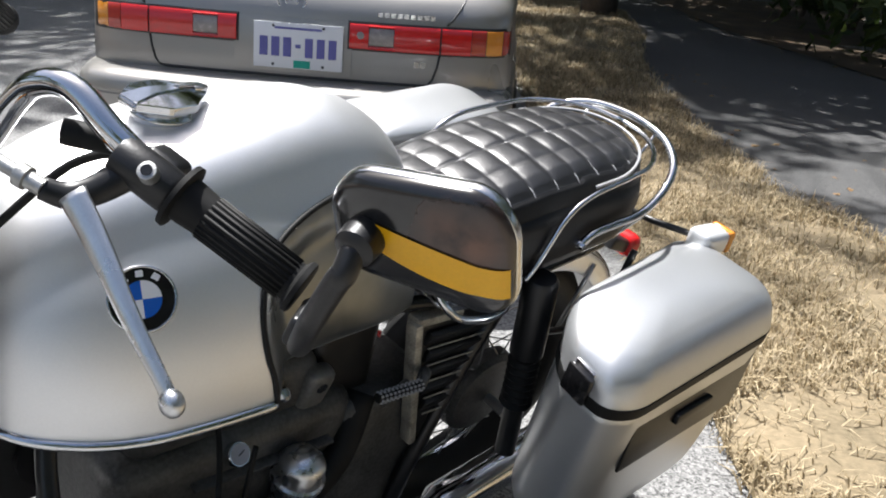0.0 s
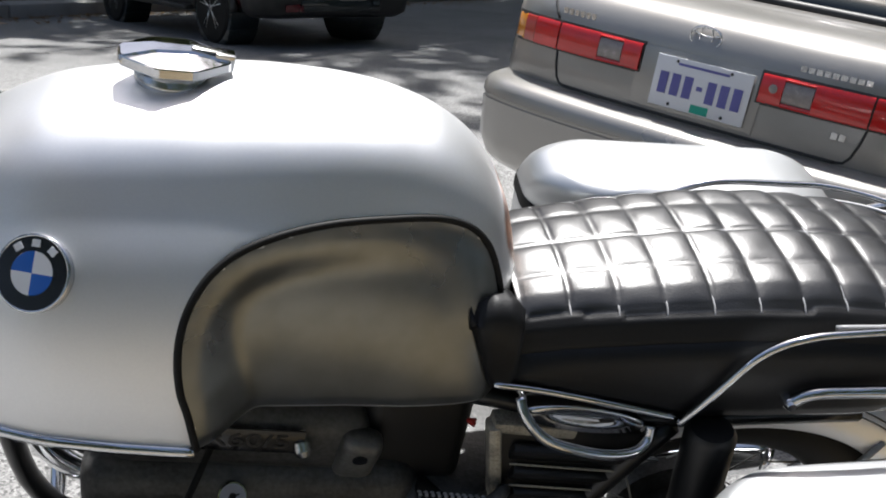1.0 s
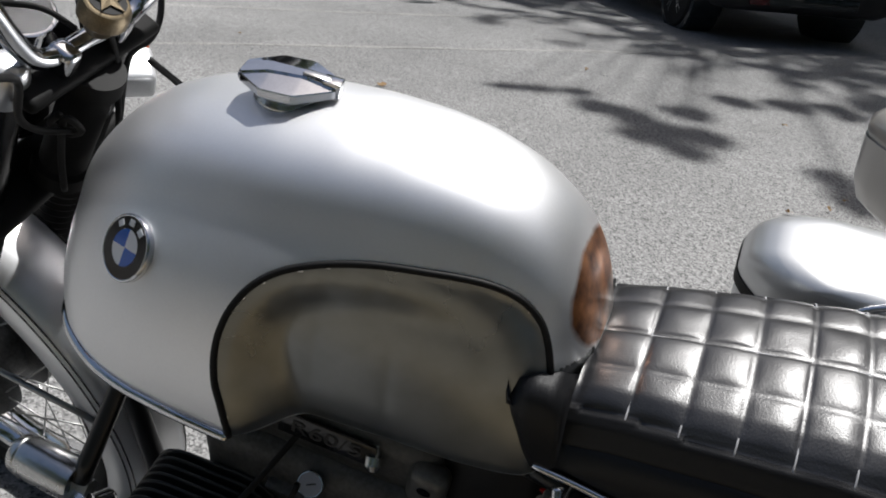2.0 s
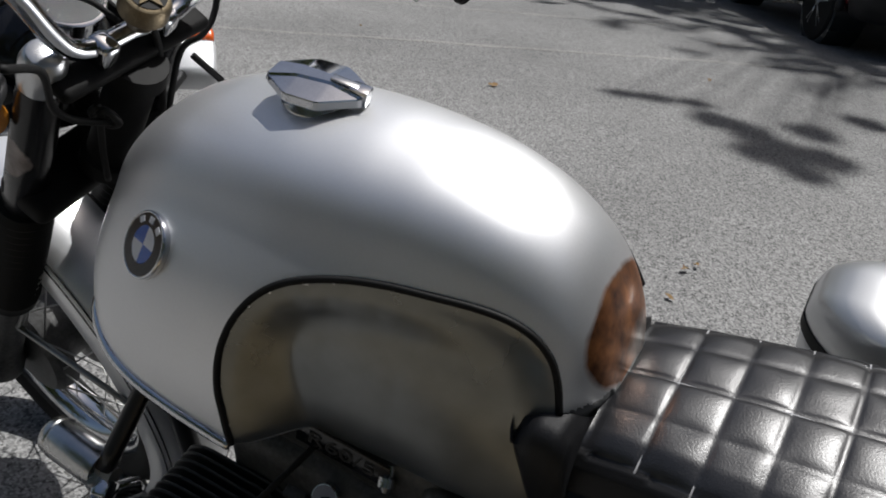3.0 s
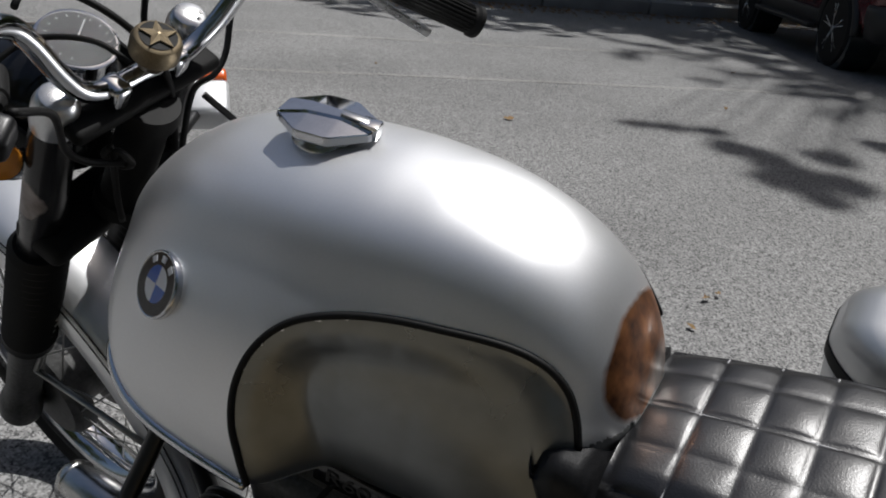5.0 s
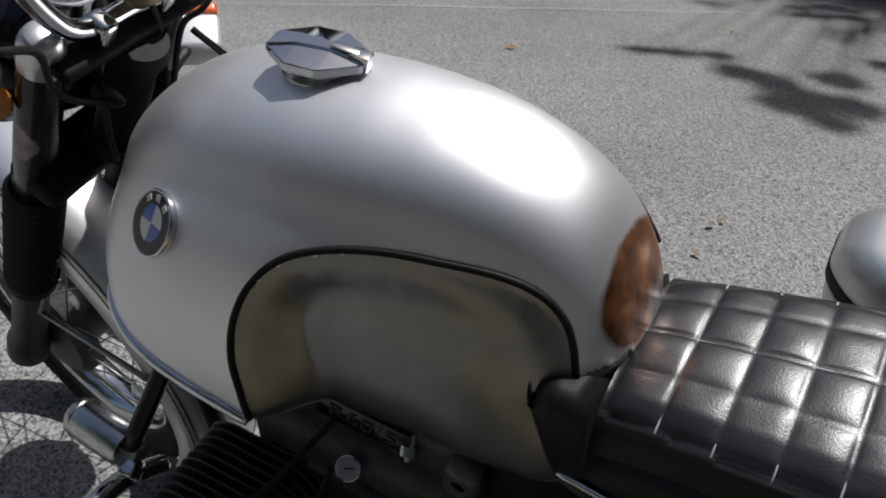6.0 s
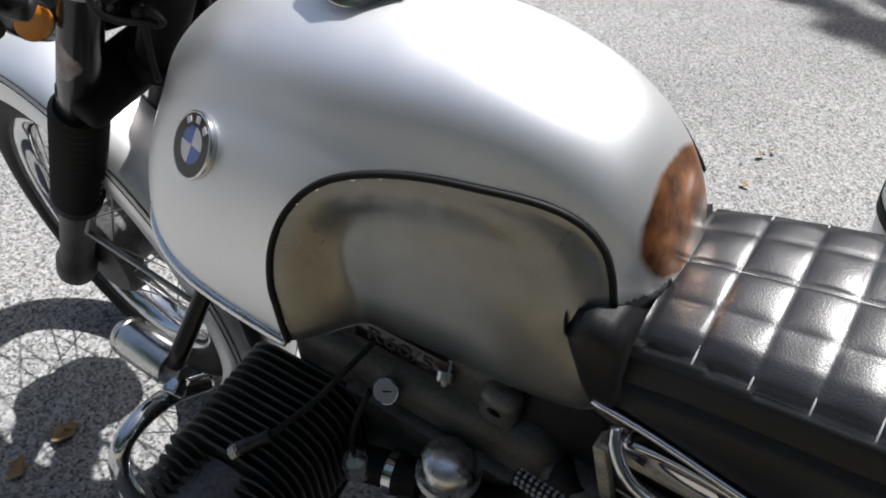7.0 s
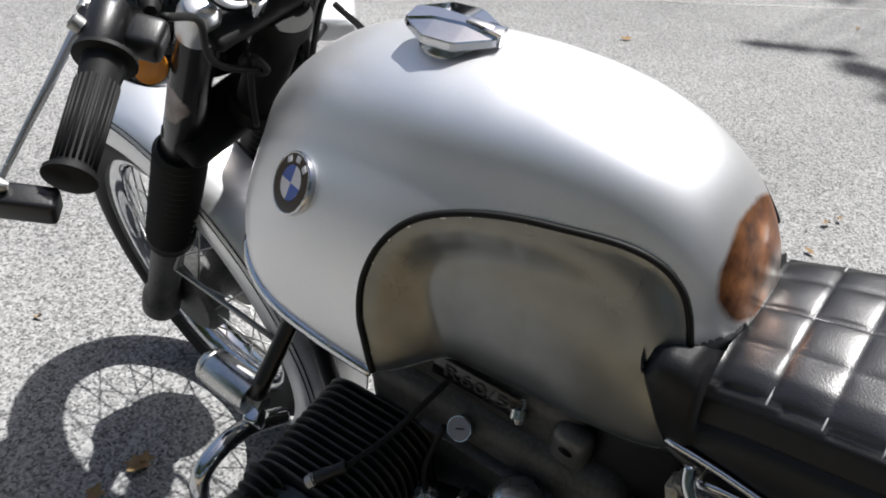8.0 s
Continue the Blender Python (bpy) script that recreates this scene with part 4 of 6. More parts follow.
pa = Vector((0.31, -0.245, 1.128))
perch = lathe("clutch_perch", pa - ld * 0.012, pa + ld * 0.042, [(0, 0.017), (0.05, 0.0185), (0.95, 0.0185), (1, 0.017)], SATIN_BLACK, bar, "black clutch lever perch", 24)
ring_o = pa + ld * 0.026 + Vector((-0.012, -0.008, 0.012))
lathe("mirror_boss", ring_o, ring_o + Vector((-0.006, -0.004, 0.008)), [(0, 0.008), (0.9, 0.008), (0.95, 0.0075), (1, 0.005)], ALLOY, perch, "", 20)
lathe("boss_hole", ring_o + Vector((-0.0061, -0.0041, 0.0081)), ring_o + Vector((-0.0064, -0.0043, 0.0085)), [(0, 0.0048), (1, 0.0048)], GLOSS_BLACK, perch, "", 16)
tube("perch_arm", [(0.305, -0.25, 1.122), (0.28, -0.245, 1.108), (0.262, -0.238, 1.103), (0.245, -0.228, 1.108)], [0.014, 0.012, 0.011, 0.009], SATIN_BLACK, perch, "", 12, 5, 0.6)
lathe("cable_adjuster", (0.247, -0.23, 1.108), (0.225, -0.19, 1.118), [(0, 0.0075), (0.3, 0.0075), (0.32, 0.01), (0.5, 0.01), (0.55, 0.006), (1, 0.006)], ALLOY, perch, "", 14)
lever = [(0.262, -0.245, 1.108), (0.265, -0.268, 1.092), (0.267, -0.295, 1.072), (0.268, -0.322, 1.052), (0.27, -0.348, 1.033), (0.273, -0.375, 1.014), (0.274, -0.384, 1.006)]
lv = tube("clutch_lever", lever, [0.0125 - 0.0057 * min(1.0, i / 24) for i in range(31)] , SATIN_ALLOY, bar, "polished alloy clutch lever with ball end", 14, 5, 0.45)
bm = bmesh.new()
bmesh.ops.create_uvsphere(bm, u_segments=20, v_segments=14, radius=0.0095)
me = bpy.data.meshes.new("lever_ball")
bm.to_mesh(me)
bm.free()
me.materials.append(SATIN_ALLOY)
me.polygons.foreach_set("use_smooth", [True] * len(me.polygons))
put("lever_ball", me, lv, "", pose(0.2745, -0.389, 1.002) @ Matrix.Diagonal((1, 1.25, 1.2, 1)))
# switch cluster beside the perch
sw = slab("switch_box", (0.034, 0.036, 0.03), SATIN_BLACK, bar, "black switch box with toggle", pose(0.345, -0.235, 1.112, 20, 15, 30), 0.008, 3)
lathe("toggle", (0.35, -0.245, 1.12), (0.372, -0.262, 1.112), [(0, 0.012), (0.5, 0.012), (0.8, 0.008), (1, 0.006)], SATIN_BLACK, sw, "", 14)
slab("lug", (0.012, 0.01, 0.018), SATIN_BLACK, sw, "", pose(0.366, -0.25, 1.098, 10, 10, 30), 0.003)
lathe("relay_tube", (0.285, -0.178, 1.128), (0.33, -0.215, 1.125), [(0, 0.011), (0.1, 0.0115), (0.75, 0.0115), (0.78, 0.009), (0.86, 0.010), (1, 0.006)], RUBBER, bar, "", 16)
for a, b in (((0.37, 0.26, 1.075), (0.345, 0.23, 1.1)),):
    lathe("throttle_housing", a, b, [(0, 0.02), (0.1, 0.024), (0.9, 0.024), (1, 0.018)], SATIN_BLACK, bar, "", 20)
tube("brake_lever", [(0.33, 0.235, 1.085), (0.335, 0.28, 1.045), (0.355, 0.33, 1.0), (0.385, 0.38, 0.955)], 0.0065, SATIN_ALLOY, bar, "", 10, 5, 0.6)

# bar-end mirror, seen from behind
E1, E2 = Vector((0.3344, -0.9292, 0.1574)).normalized(), Vector((-0.2935, 0.0561, 0.9543))
E2 = (E2 - E1 * E2.dot(E1)).normalized()
MN = E1.cross(E2)
MM = Matrix((E1, E2, MN)).transposed().to_4x4()
MM.translation = Vector((0.338, -0.543, 1.196))


def mirror_ring(k, h, n=10):
    """Outline of the mirror: a rounded oblong, wider at one end."""
    out = []
    for x, y in rounded_rect(0, 0, 0.124 * k, 0.084 * k, 0.028 * k, n):
        t = x / 0.062
        out.append((x, y * (1 + 0.12 * t) - 0.007 * t * t, h))
    return out


mirror = put("mirror", mesh_of("mirror", *loft([mirror_ring(k, h) for k, h in ((1.0, 0.0), (1.0, 0.003), (0.985, 0.006), (0.94, 0.009), (0.84, 0.0115), (0.66, 0.0135), (0.4, 0.0145), (0.15, 0.015))]), [MIRROR_BACK]), bar,
             "black rusting bar-end mirror with yellow stripe", MM)
put("mirror_rim", mesh_of("mirror_rim", *loft([mirror_ring(k, h) for k, h in ((0.98, -0.006), (1.006, -0.005), (1.013, -0.002), (1.01, 0.0015), (0.995, 0.003))]), [WORN_CHROME]), mirror, "worn chrome rim")
put("mirror_glass", mesh_of("mirror_glass", mirror_ring(0.97, -0.0075), [tuple(range(len(mirror_ring(1, 0))))[::-1]], [MIRROR_GLASS], False), mirror)


def mirror_back_z(x, y):
    prof = [(0.0, 0.015), (0.15, 0.015), (0.4, 0.0145), (0.66, 0.0135), (0.84, 0.0115), (0.94, 0.009), (0.985, 0.006), (1.0, 0.003)]
    k = max(abs(x) / 0.062, abs(y + 0.007 * (x / 0.062) ** 2) / (0.042 * (1 + 0.12 * x / 0.062)))
    return interp(min(k, 1.0), prof)


sv, sf = [], []
for i in range(25):
    x = -0.026 + 0.0865 * i / 24
    w = 0.0122 * (0.55 + 0.5 * math.sin(math.pi * min(1, (i + 5) / 24) * 0.75))
    cy = 0.002 - 0.0175 * (1 - ((x - 0.062) / 0.095) ** 2)
    for j in range(5):
        y = cy + w * (j / 2 - 1)
        sv.append((x, y, mirror_back_z(x, y) + 0.0012))
for i in range(24):
    for j in range(4):
        sf.append((i * 5 + j, (i + 1) * 5 + j, (i + 1) * 5 + j + 1, i * 5 + j + 1))
put("yellow_stripe", mesh_of("yellow_stripe", sv, sf, [YELLOW]), mirror, "yellow stripe")
mb = MM @ Vector((-0.033, -0.003, 0.022))
lathe("mirror_knuckle", mb - MN * 0.012, mb + MN * 0.012, [(0, 0.0135), (0.3, 0.0145), (0.8, 0.0135), (0.95, 0.009), (1, 0.005)], SATIN_BLACK, mirror, "", 20).matrix_basis = MM.inverted()
arm = [mb + MN * 0.006, mb + MN * 0.014 + Vector((0, 0, -0.012)), Vector((0.294, -0.522, 1.158)), Vector((0.294, -0.506, 1.117)), Vector((0.31, -0.482, 1.078)), Vector((0.337, -0.453, 1.056)), Vector((0.355, -0.435, 1.042)), Vector((0.387, -0.403, 1.037))]
tube("mirror_arm", arm, 0.0085, SATIN_BLACK, mirror, "", 12, 6).matrix_basis = MM.inverted()
slab("mirror_clamp", (0.05, 0.024, 0.026), SATIN_BLACK, mirror, "", MM.inverted() @ pose(0.370, -0.420, 1.035, 14, 12, 38), 0.005, 3)
lathe("clamp_screw", (0.344, -0.447, 1.064), (0.364, -0.427, 1.054), [(0, 0.006), (0.8, 0.0065), (1, 0.004)], ALLOY, mirror, "", 14).matrix_basis = MM.inverted()
lathe("grip_flange", (0.391, -0.370, 1.066), (0.3945, -0.376, 1.0635), [(0, 0.021), (0.2, 0.0235), (0.8, 0.0235), (1, 0.021)], RUBBER, bar, "", 28)

# the left grip, lever and switch gear sit low and far out on the bar
for o in bar.children:
    if o.name.split(".")[0] in ("clutch_perch", "clutch_lever", "switch_box", "relay_tube", "grip_flange") or (o.name.split(".")[0] == "grip" and o.bound_box[0][1] < 0):
        o.matrix_basis = Matrix.Translation((-0.007, -0.013, -0.018)) @ o.matrix_basis

# headlamp shell with speedometer
hl = lathe("headlamp", (0.165, 0, 0.965), (-0.02, 0, 0.90), [(0, 0.03), (0.08, 0.062), (0.25, 0.084), (0.55, 0.093), (0.9, 0.095), (0.93, 0.099), (0.99, 0.098), (1, 0.09)], GLOSS_BLACK, bike, "glossy black headlamp shell", 40)
lathe("headlamp_lens", (-0.018, 0, 0.901), (-0.032, 0, 0.896), [(0, 0.089), (0.5, 0.07), (1, 0.02)], MIRROR_GLASS, hl, "", 32)
sp = Vector((0.152, -0.002, 1.030))
sn = Vector((0.42, -0.02, 0.9)).normalized()
speedo = lathe("speedometer", sp - sn * 0.05, sp + sn * 0.006, [(0, 0.04), (0.8, 0.041), (0.86, 0.0455), (0.97, 0.0465), (1, 0.043)], CHROME, hl, "round speedometer with pale dial", 40)
SPM = look(sp + sn * 0.0065, sp - sn) @ pose(0, 0, 0, 0, 0, 0)
put("dial", mesh_of("dial", [(0.042 * math.cos(2 * math.pi * k / 40), 0.042 * math.sin(2 * math.pi * k / 40), 0) for k in range(40)], [tuple(range(40))], [DIAL], False), speedo, "", SPM)
for k in range(13):
    a = radians(-40 + 260 * k / 12)
    slab("tick", (0.004, 0.0009, 0.0004), ENAMEL_WHITE, speedo, "", SPM @ pose(0.034 * math.cos(a), 0.034 * math.sin(a), 0.0006, 0, 0, math.degrees(a)), 0)
slab("needle", (0.034, 0.0018, 0.0008), ENAMEL_WHITE, speedo, "", SPM @ pose(0.012, 0.008, 0.0014, 0, 0, 35), 0)
put("dial_glass", mesh_of("dial_glass", [(0.0428 * math.cos(2 * math.pi * k / 40), 0.0428 * math.sin(2 * math.pi * k / 40), 0.004) for k in range(40)], [tuple(range(40))], [CLEAR_GLASS], False), speedo, "", SPM)
lathe("ignition_cap", (0.07, -0.02, 0.985), (0.075, -0.022, 1.012), [(0, 0.03), (0.4, 0.03), (0.7, 0.026), (1, 0.016)], CHROME, hl, "", 24)
for g in (-1, 1):
    ear = slab("headlamp_ear", (0.10, 0.006, 0.07), GRIMY_BLACK, bike, "", pose(0.13, g * 0.092, 0.925, 0, 25, 0), 0.003)


def indicator(c, out, back_dir, body_mat, label, parent=None):
    """A flasher: a rounded body, an amber lens and a stalk to the fork or fender."""
    c, d = Vector(c), Vector(back_dir).normalized()
    b = lathe("indicator", c - d * 0.03, c + d * 0.014, [(0, 0.008), (0.15, 0.016), (0.5, 0.02), (0.95, 0.0215), (1, 0.0215)], body_mat, bike, label, 28)
    lathe("lens", c + d * 0.014, c + d * 0.02, [(0, 0.0205), (0.5, 0.0195), (0.85, 0.015), (1, 0.008)], AMBER, b, "amber lens", 28)
    tube("stalk", [c, out], 0.0075, SATIN_BLACK, b, "", 10)
    return b


indicator((0.147, -0.128, 0.943), (0.15, -0.09, 0.93), (0.85, -0.45, 0.15), SATIN_BLACK, "black front indicator with amber lens")
# right front flasher: boxy bright body, orange lens on its front
ir = slab("indicator", (0.062, 0.076, 0.046), FLASHER_SILVER, bike, "silver boxy indicator with orange lens", pose(0.112, 0.215, 0.838, -6, 22, -50), 0.009, 3)
slab("lens", (0.022, 0.07, 0.045), ORANGE, ir, "orange lens", pose(-0.039, 0, 0.002), 0.006, 3)
tube("stalk", [(0.0, 0, 0), (0.11, -0.04, 0.05)], 0.008, SATIN_BLACK, ir, "", 10)
il = slab("indicator", (0.072, 0.052, 0.046), FLASHER_SILVER, bike, "chrome rear indicator with amber lens", pose(1.49, -0.225, 0.752, 0, 0, -8), 0.014, 4)
slab("lens", (0.016, 0.05, 0.044), AMBER, il, "amber lens", pose(0.04, 0, 0), 0.006, 3)
tube("stalk", [(0, 0, 0), (-0.05, 0.09, -0.005), (-0.06, 0.15, -0.01)], 0.0065, SATIN_BLACK, il, "", 10)

# cables
CABLES = [
    [(0.225, -0.19, 1.118), (0.18, -0.12, 1.135), (0.19, -0.05, 1.12), (0.235, -0.012, 1.085), (0.26, 0.02, 1.02), (0.25, 0.03, 0.93), (0.24, 0.02, 0.82)],
    [(0.30, 0.215, 1.118), (0.25, 0.215, 1.08), (0.212, 0.195, 1.022), (0.231, 0.15, 0.979), (0.231, 0.125, 0.959), (0.215, 0.10, 0.94), (0.22, 0.06, 0.87)],
    [(0.33, 0.22, 1.12), (0.27, 0.19, 1.16), (0.20, 0.13, 1.14), (0.17, 0.09, 1.05), (0.18, 0.07, 0.95)],
    [(0.29, 0.045, 0.985), (0.32, 0.07, 0.935), (0.325, 0.06, 0.90), (0.30, 0.05, 0.86)],
    [(0.33, -0.22, 1.10), (0.30, -0.16, 1.06), (0.25, -0.12, 0.985), (0.24, -0.09, 0.95), (0.25, -0.05, 0.93)],
    [(0.14, -0.06, 1.09), (0.10, 0.02, 1.12), (0.13, 0.10, 1.12), (0.22, 0.15, 1.10)],
    [(0.245, -0.06, 0.955), (0.225, -0.055, 0.935), (0.24, -0.045, 0.92), (0.262, -0.05, 0.935), (0.25, -0.06, 0.95), (0.22, -0.045, 0.88), (0.2, -0.03, 0.82)],
]
for c in CABLES:
    tube("control_cable", c, 0.0042, RUBBER, bike, "", 8, 7)

# ---- frame, engine and running gear ----
for g in (-1, 1):
    tube("down_tube", [(0.26, g * 0.045, 0.84), (0.24, g * 0.07, 0.70), (0.26, g * 0.085, 0.50), (0.30, g * 0.09, 0.26), (0.42, g * 0.09, 0.20), (0.90, g * 0.10, 0.20)], 0.016, BLACK, bike, "", 12, 6)
    tube("rear_frame", [(0.82, g * 0.10, 0.72), (1.0, g * 0.125, 0.715), (1.30, g * 0.12, 0.73)], 0.012, BLACK, bike, "", 10, 5)
    tube("diagonal_tube", [(1.06, g * 0.13, 0.71), (0.98, g * 0.13, 0.56), (0.92, g * 0.125, 0.38), (0.90, g * 0.11, 0.22)], 0.014, BLACK, bike, "", 10, 5)
    sh = lathe("shock_absorber", (1.092, g * 0.160, 0.735), (1.15, g * 0.160, 0.34), [(0, 0.024), (0.02, 0.0295), (0.40, 0.0295), (0.41, 0.024), (0.7, 0.024), (0.71, 0.019), (1, 0.019)], SATIN_BLACK, bike, "black shrouded rear shock absorber", 24)
    prof = []
    for k in range(7):
        prof += [(k / 7, 0.0285), (k / 7 + 0.07, 0.0235)]
    lathe("gaiter", (1.115, g * 0.160, 0.575), (1.131, g * 0.160, 0.465), prof + [(1, 0.03)], RUBBER, sh, "ribbed rubber gaiter", 24)
    tube("silencer", [(0.55, g * 0.19, 0.20), (0.85, g * 0.185, 0.20), (1.05, g * 0.18, 0.225), (1.45, g * 0.18, 0.27), (1.50, g * 0.18, 0.275)], [0.019] * 10 + [0.04] * 10 + [0.03], CHROME, bike, "tarnished chrome exhaust silencer", 18, 5)
block = slab("engine_block", (0.40, 0.24, 0.36), DARK_ALLOY, bike, "dark grimy alloy engine block", pose(0.60, 0, 0.40), 0.04, 4)
slab("gearbox", (0.20, 0.22, 0.30), DARK_ALLOY, bike, "", pose(0.87, 0, 0.40), 0.03, 3)
slab("top_cover", (0.30, 0.20, 0.10), DARK_ALLOY, block, "", pose(-0.02, 0, 0.21, 0, 2, 0), 0.03, 4)
slab("ledge", (0.24, 0.02, 0.008), DARK_ALLOY, block, "", pose(0.03, -0.125, 0.115, 12, 4, 0), 0.005, 2)
badge = slab("model_badge", (0.128, 0.004, 0.03), GLOSS_BLACK, block, "black model badge with pale characters", pose(-0.013, -0.108, 0.232, -14, 2, 0), 0.0015)
txt = bpy.data.curves.new("badge_text", "FONT")
txt.body, txt.size, txt.extrude, txt.align_x, txt.align_y = "R60/5", 0.023, 0.0008, "CENTER", "CENTER"
txt.materials.append(ENGINE_GREY)
tmp = new("badge_text_tmp", txt)
bpy.context.view_layer.update()
tme = bpy.data.meshes.new_from_object(tmp.evaluated_get(bpy.context.evaluated_depsgraph_get()))
bpy.data.objects.remove(tmp)
put("badge_text", tme, badge, "", pose(0, -0.0026, 0, 90, 0, 0) @ Matrix.Diagonal((1.75, 1.05, 1, 1)))
gm = lathe("oil_gauge", (0.573, -0.112, 0.545), (0.575, -0.132, 0.562), [(0, 0.0165), (0.8, 0.0165), (0.9, 0.0175), (1, 0.0165)], CHROME, bike, "small round temperature gauge", 24)
gn = (Vector((0.575, -0.132, 0.562)) - Vector((0.573, -0.112, 0.545))).normalized()
GM = look(Vector((0.575, -0.132, 0.562)) + gn * 0.0006, Vector((0.573, -0.112, 0.545)))
put("gauge_face", mesh_of("gauge_face", [(0.0152 * math.cos(2 * math.pi * k / 24), 0.0152 * math.sin(2 * math.pi * k / 24), 0) for k in range(24)], [tuple(range(24))], [DIAL_PALE], False), gm, "", GM)
slab("gauge_needle", (0.012, 0.0015, 0.0005), GLOSS_BLACK, gm, "", GM @ pose(0.002, 0.001, 0.0006, 0, 0, 20), 0)
# petcock and carburettor bodies
pc = slab("fuel_tap", (0.05, 0.035, 0.075), CASTING, bike, "dull alloy casting under the tank", pose(0.715, -0.112, 0.605, 8, 8, 0), 0.014, 3)
lathe("tap_hole", (0.0, -0.0165, 0.012), (0.0, -0.0185, 0.012), [(0, 0.009), (1, 0.009)], GLOSS_BLACK, pc, "", 16)
lathe("fuel_tap_lever", (0.645, -0.095, 0.635), (0.652, -0.118, 0.615), [(0, 0.008), (0.4, 0.008), (0.45, 0.011), (0.8, 0.011), (1, 0.006)], WORN_CHROME, bike, "", 14)
for g in (-1, 1):
    cb = lathe("carburettor", (0.672, g * 0.145, 0.44), (0.676, g * 0.155, 0.535), [(0, 0.03), (0.3, 0.034), (0.42, 0.034), (0.44, 0.04), (0.52, 0.041), (0.56, 0.037), (0.8, 0.035), (0.93, 0.027), (1, 0.012)], SATIN_ALLOY, bike,
               "silver carburettor with domed cap", 32)
    lathe("intake_hose", (0.63, g * 0.15, 0.425), (0.53, g * 0.17, 0.42), [(0, 0.026), (0.2, 0.026), (0.25, 0.029), (0.4, 0.029), (0.45, 0.025), (1, 0.025)], RUBBER, cb, "", 20)
    lathe("hose_clamp", (0.600, g * 0.156, 0.424), (0.588, g * 0.158, 0.4235), [(0, 0.0305), (1, 0.0305)], CHROME, cb, "", 20)
    lathe("float_bowl", (0.67, g * 0.145, 0.37), (0.672, g * 0.145, 0.44), [(0, 0.022), (0.15, 0.03), (1, 0.03)], ALLOY, cb, "", 24)
    tube("air_tube", [(0.71, g * 0.145, 0.43), (0.77, g * 0.13, 0.47), (0.82, g * 0.10, 0.55)], 0.024, RUBBER, cb, "", 14, 5)

    # horizontal cylinder with its fins, head and valve cover
    cyl = lathe("cylinder", (0.44, g * 0.11, 0.42), (0.44, g * 0.30, 0.42), [(0, 0.06), (1, 0.06)], SATIN_BLACK, bike, "black finned cylinder", 28)
    head = lathe("cylinder_head", (0.437, g * 0.285, 0.42), (0.433, g * 0.372, 0.42), [(0, 0.07), (0.5, 0.068), (1, 0.06)], DARK_ALLOY, bike, "finned cylinder head", 28)
    for k in range(19):
        y = 0.122 + 0.0128 * k
        late = k >= 13
        rw = 0.095 - 0.0003 * k - (0.0035 * (k - 12) if late else 0)
        # past the plug the head's fins part into a front and a rear lobe
        lobes = ((0.432, 2.0 * rw, 0.055),) if not late else ((0.378, 0.80 * rw, 0.032), (0.492, 0.80 * rw, 0.032))
        for cx, fw, fr in lobes:
            pts = rounded_rect(cx, 0.42, fw, 1.96 * rw, fr, 5)
            ring = lambda yy, sc: [(cx + (x - cx) * sc, g * yy, 0.42 + (z - 0.42) * sc) for x, z in pts]
            put("fin", mesh_of("fin", *loft([ring(y, 0.97), ring(y + 0.0008, 1), ring(y + 0.0034, 1), ring(y + 0.0042, 0.97)]), [ENGINE_GREY if late else FIN_BLACK]), head if late else cyl)
    slab("valve_cover", (0.15, 0.05, 0.10), ALLOY, head, "finned alloy valve cover", pose(0.432, g * 0.398, 0.415), 0.022, 4)
    for k in range(5):
        slab("cover_fin", (0.125, 0.055, 0.006), ALLOY, head, "", pose(0.432, g * 0.397, 0.384 + 0.018 * k), 0.002, 1)
    tube("plug_cap", [(0.478, g * 0.240, 0.532), (0.458, g * 0.258, 0.52), (0.447, g * 0.268, 0.511)], [0.008] * 5 + [0.0095] * 5 + [0.011], SATIN_BLACK, head, "", 12, 5)
    lathe("plug_nut", (0.449, g * 0.266, 0.513), (0.438, g * 0.275, 0.503), [(0, 0.0105), (0.8, 0.0105), (1, 0.007)], ALLOY, head, "", 8)
    tube("plug_lead", [(0.478, g * 0.240, 0.532), (0.505, g * 0.19, 0.555), (0.528, g * 0.15, 0.588), (0.55, g * 0.10, 0.62)], 0.0042, RUBBER, head, "", 8, 5)
    tube("exhaust_pipe", [(0.40, g * 0.30, 0.36), (0.30, g * 0.29, 0.32), (0.27, g * 0.25, 0.24), (0.36, g * 0.21, 0.19), (0.55, g * 0.19, 0.195)], 0.019, CHROME, bike, "", 14, 6)
    # crash bar
    loop = [(0.297, g * 0.185, 0.435), (0.296, g * 0.215, 0.458), (0.295, g * 0.25, 0.478), (0.295, g * 0.295, 0.487), (0.295, g * 0.334, 0.472), (0.295, g * 0.349, 0.42), (0.295, g * 0.344, 0.35), (0.295, g * 0.305, 0.21), (0.305, g * 0.21, 0.155), (0.315, g * 0.10, 0.165)]
    tube("crash_bar", loop, 0.0138, CHROME, bike, "chrome engine crash bar", 16, 7)
BRACE = [(0.298, -0.222, 0.520), (0.305, -0.17, 0.575), (0.315, -0.115, 0.64), (0.33, -0.075, 0.70)]
tube("bar_brace", BRACE, 0.0125, BLACK, bike, "", 12, 3)
lampc = lathe("auxiliary_lamp", (0.195, -0.213, 0.514), (0.296, -0.219, 0.512), [(0, 0.022), (0.04, 0.026), (0.12, 0.0275), (0.14, 0.0265), (0.18, 0.0285), (0.9, 0.0285), (0.97, 0.0275), (1, 0.014)], BRUSHED, bike, "brushed aluminium lamp on the crash bar", 32)
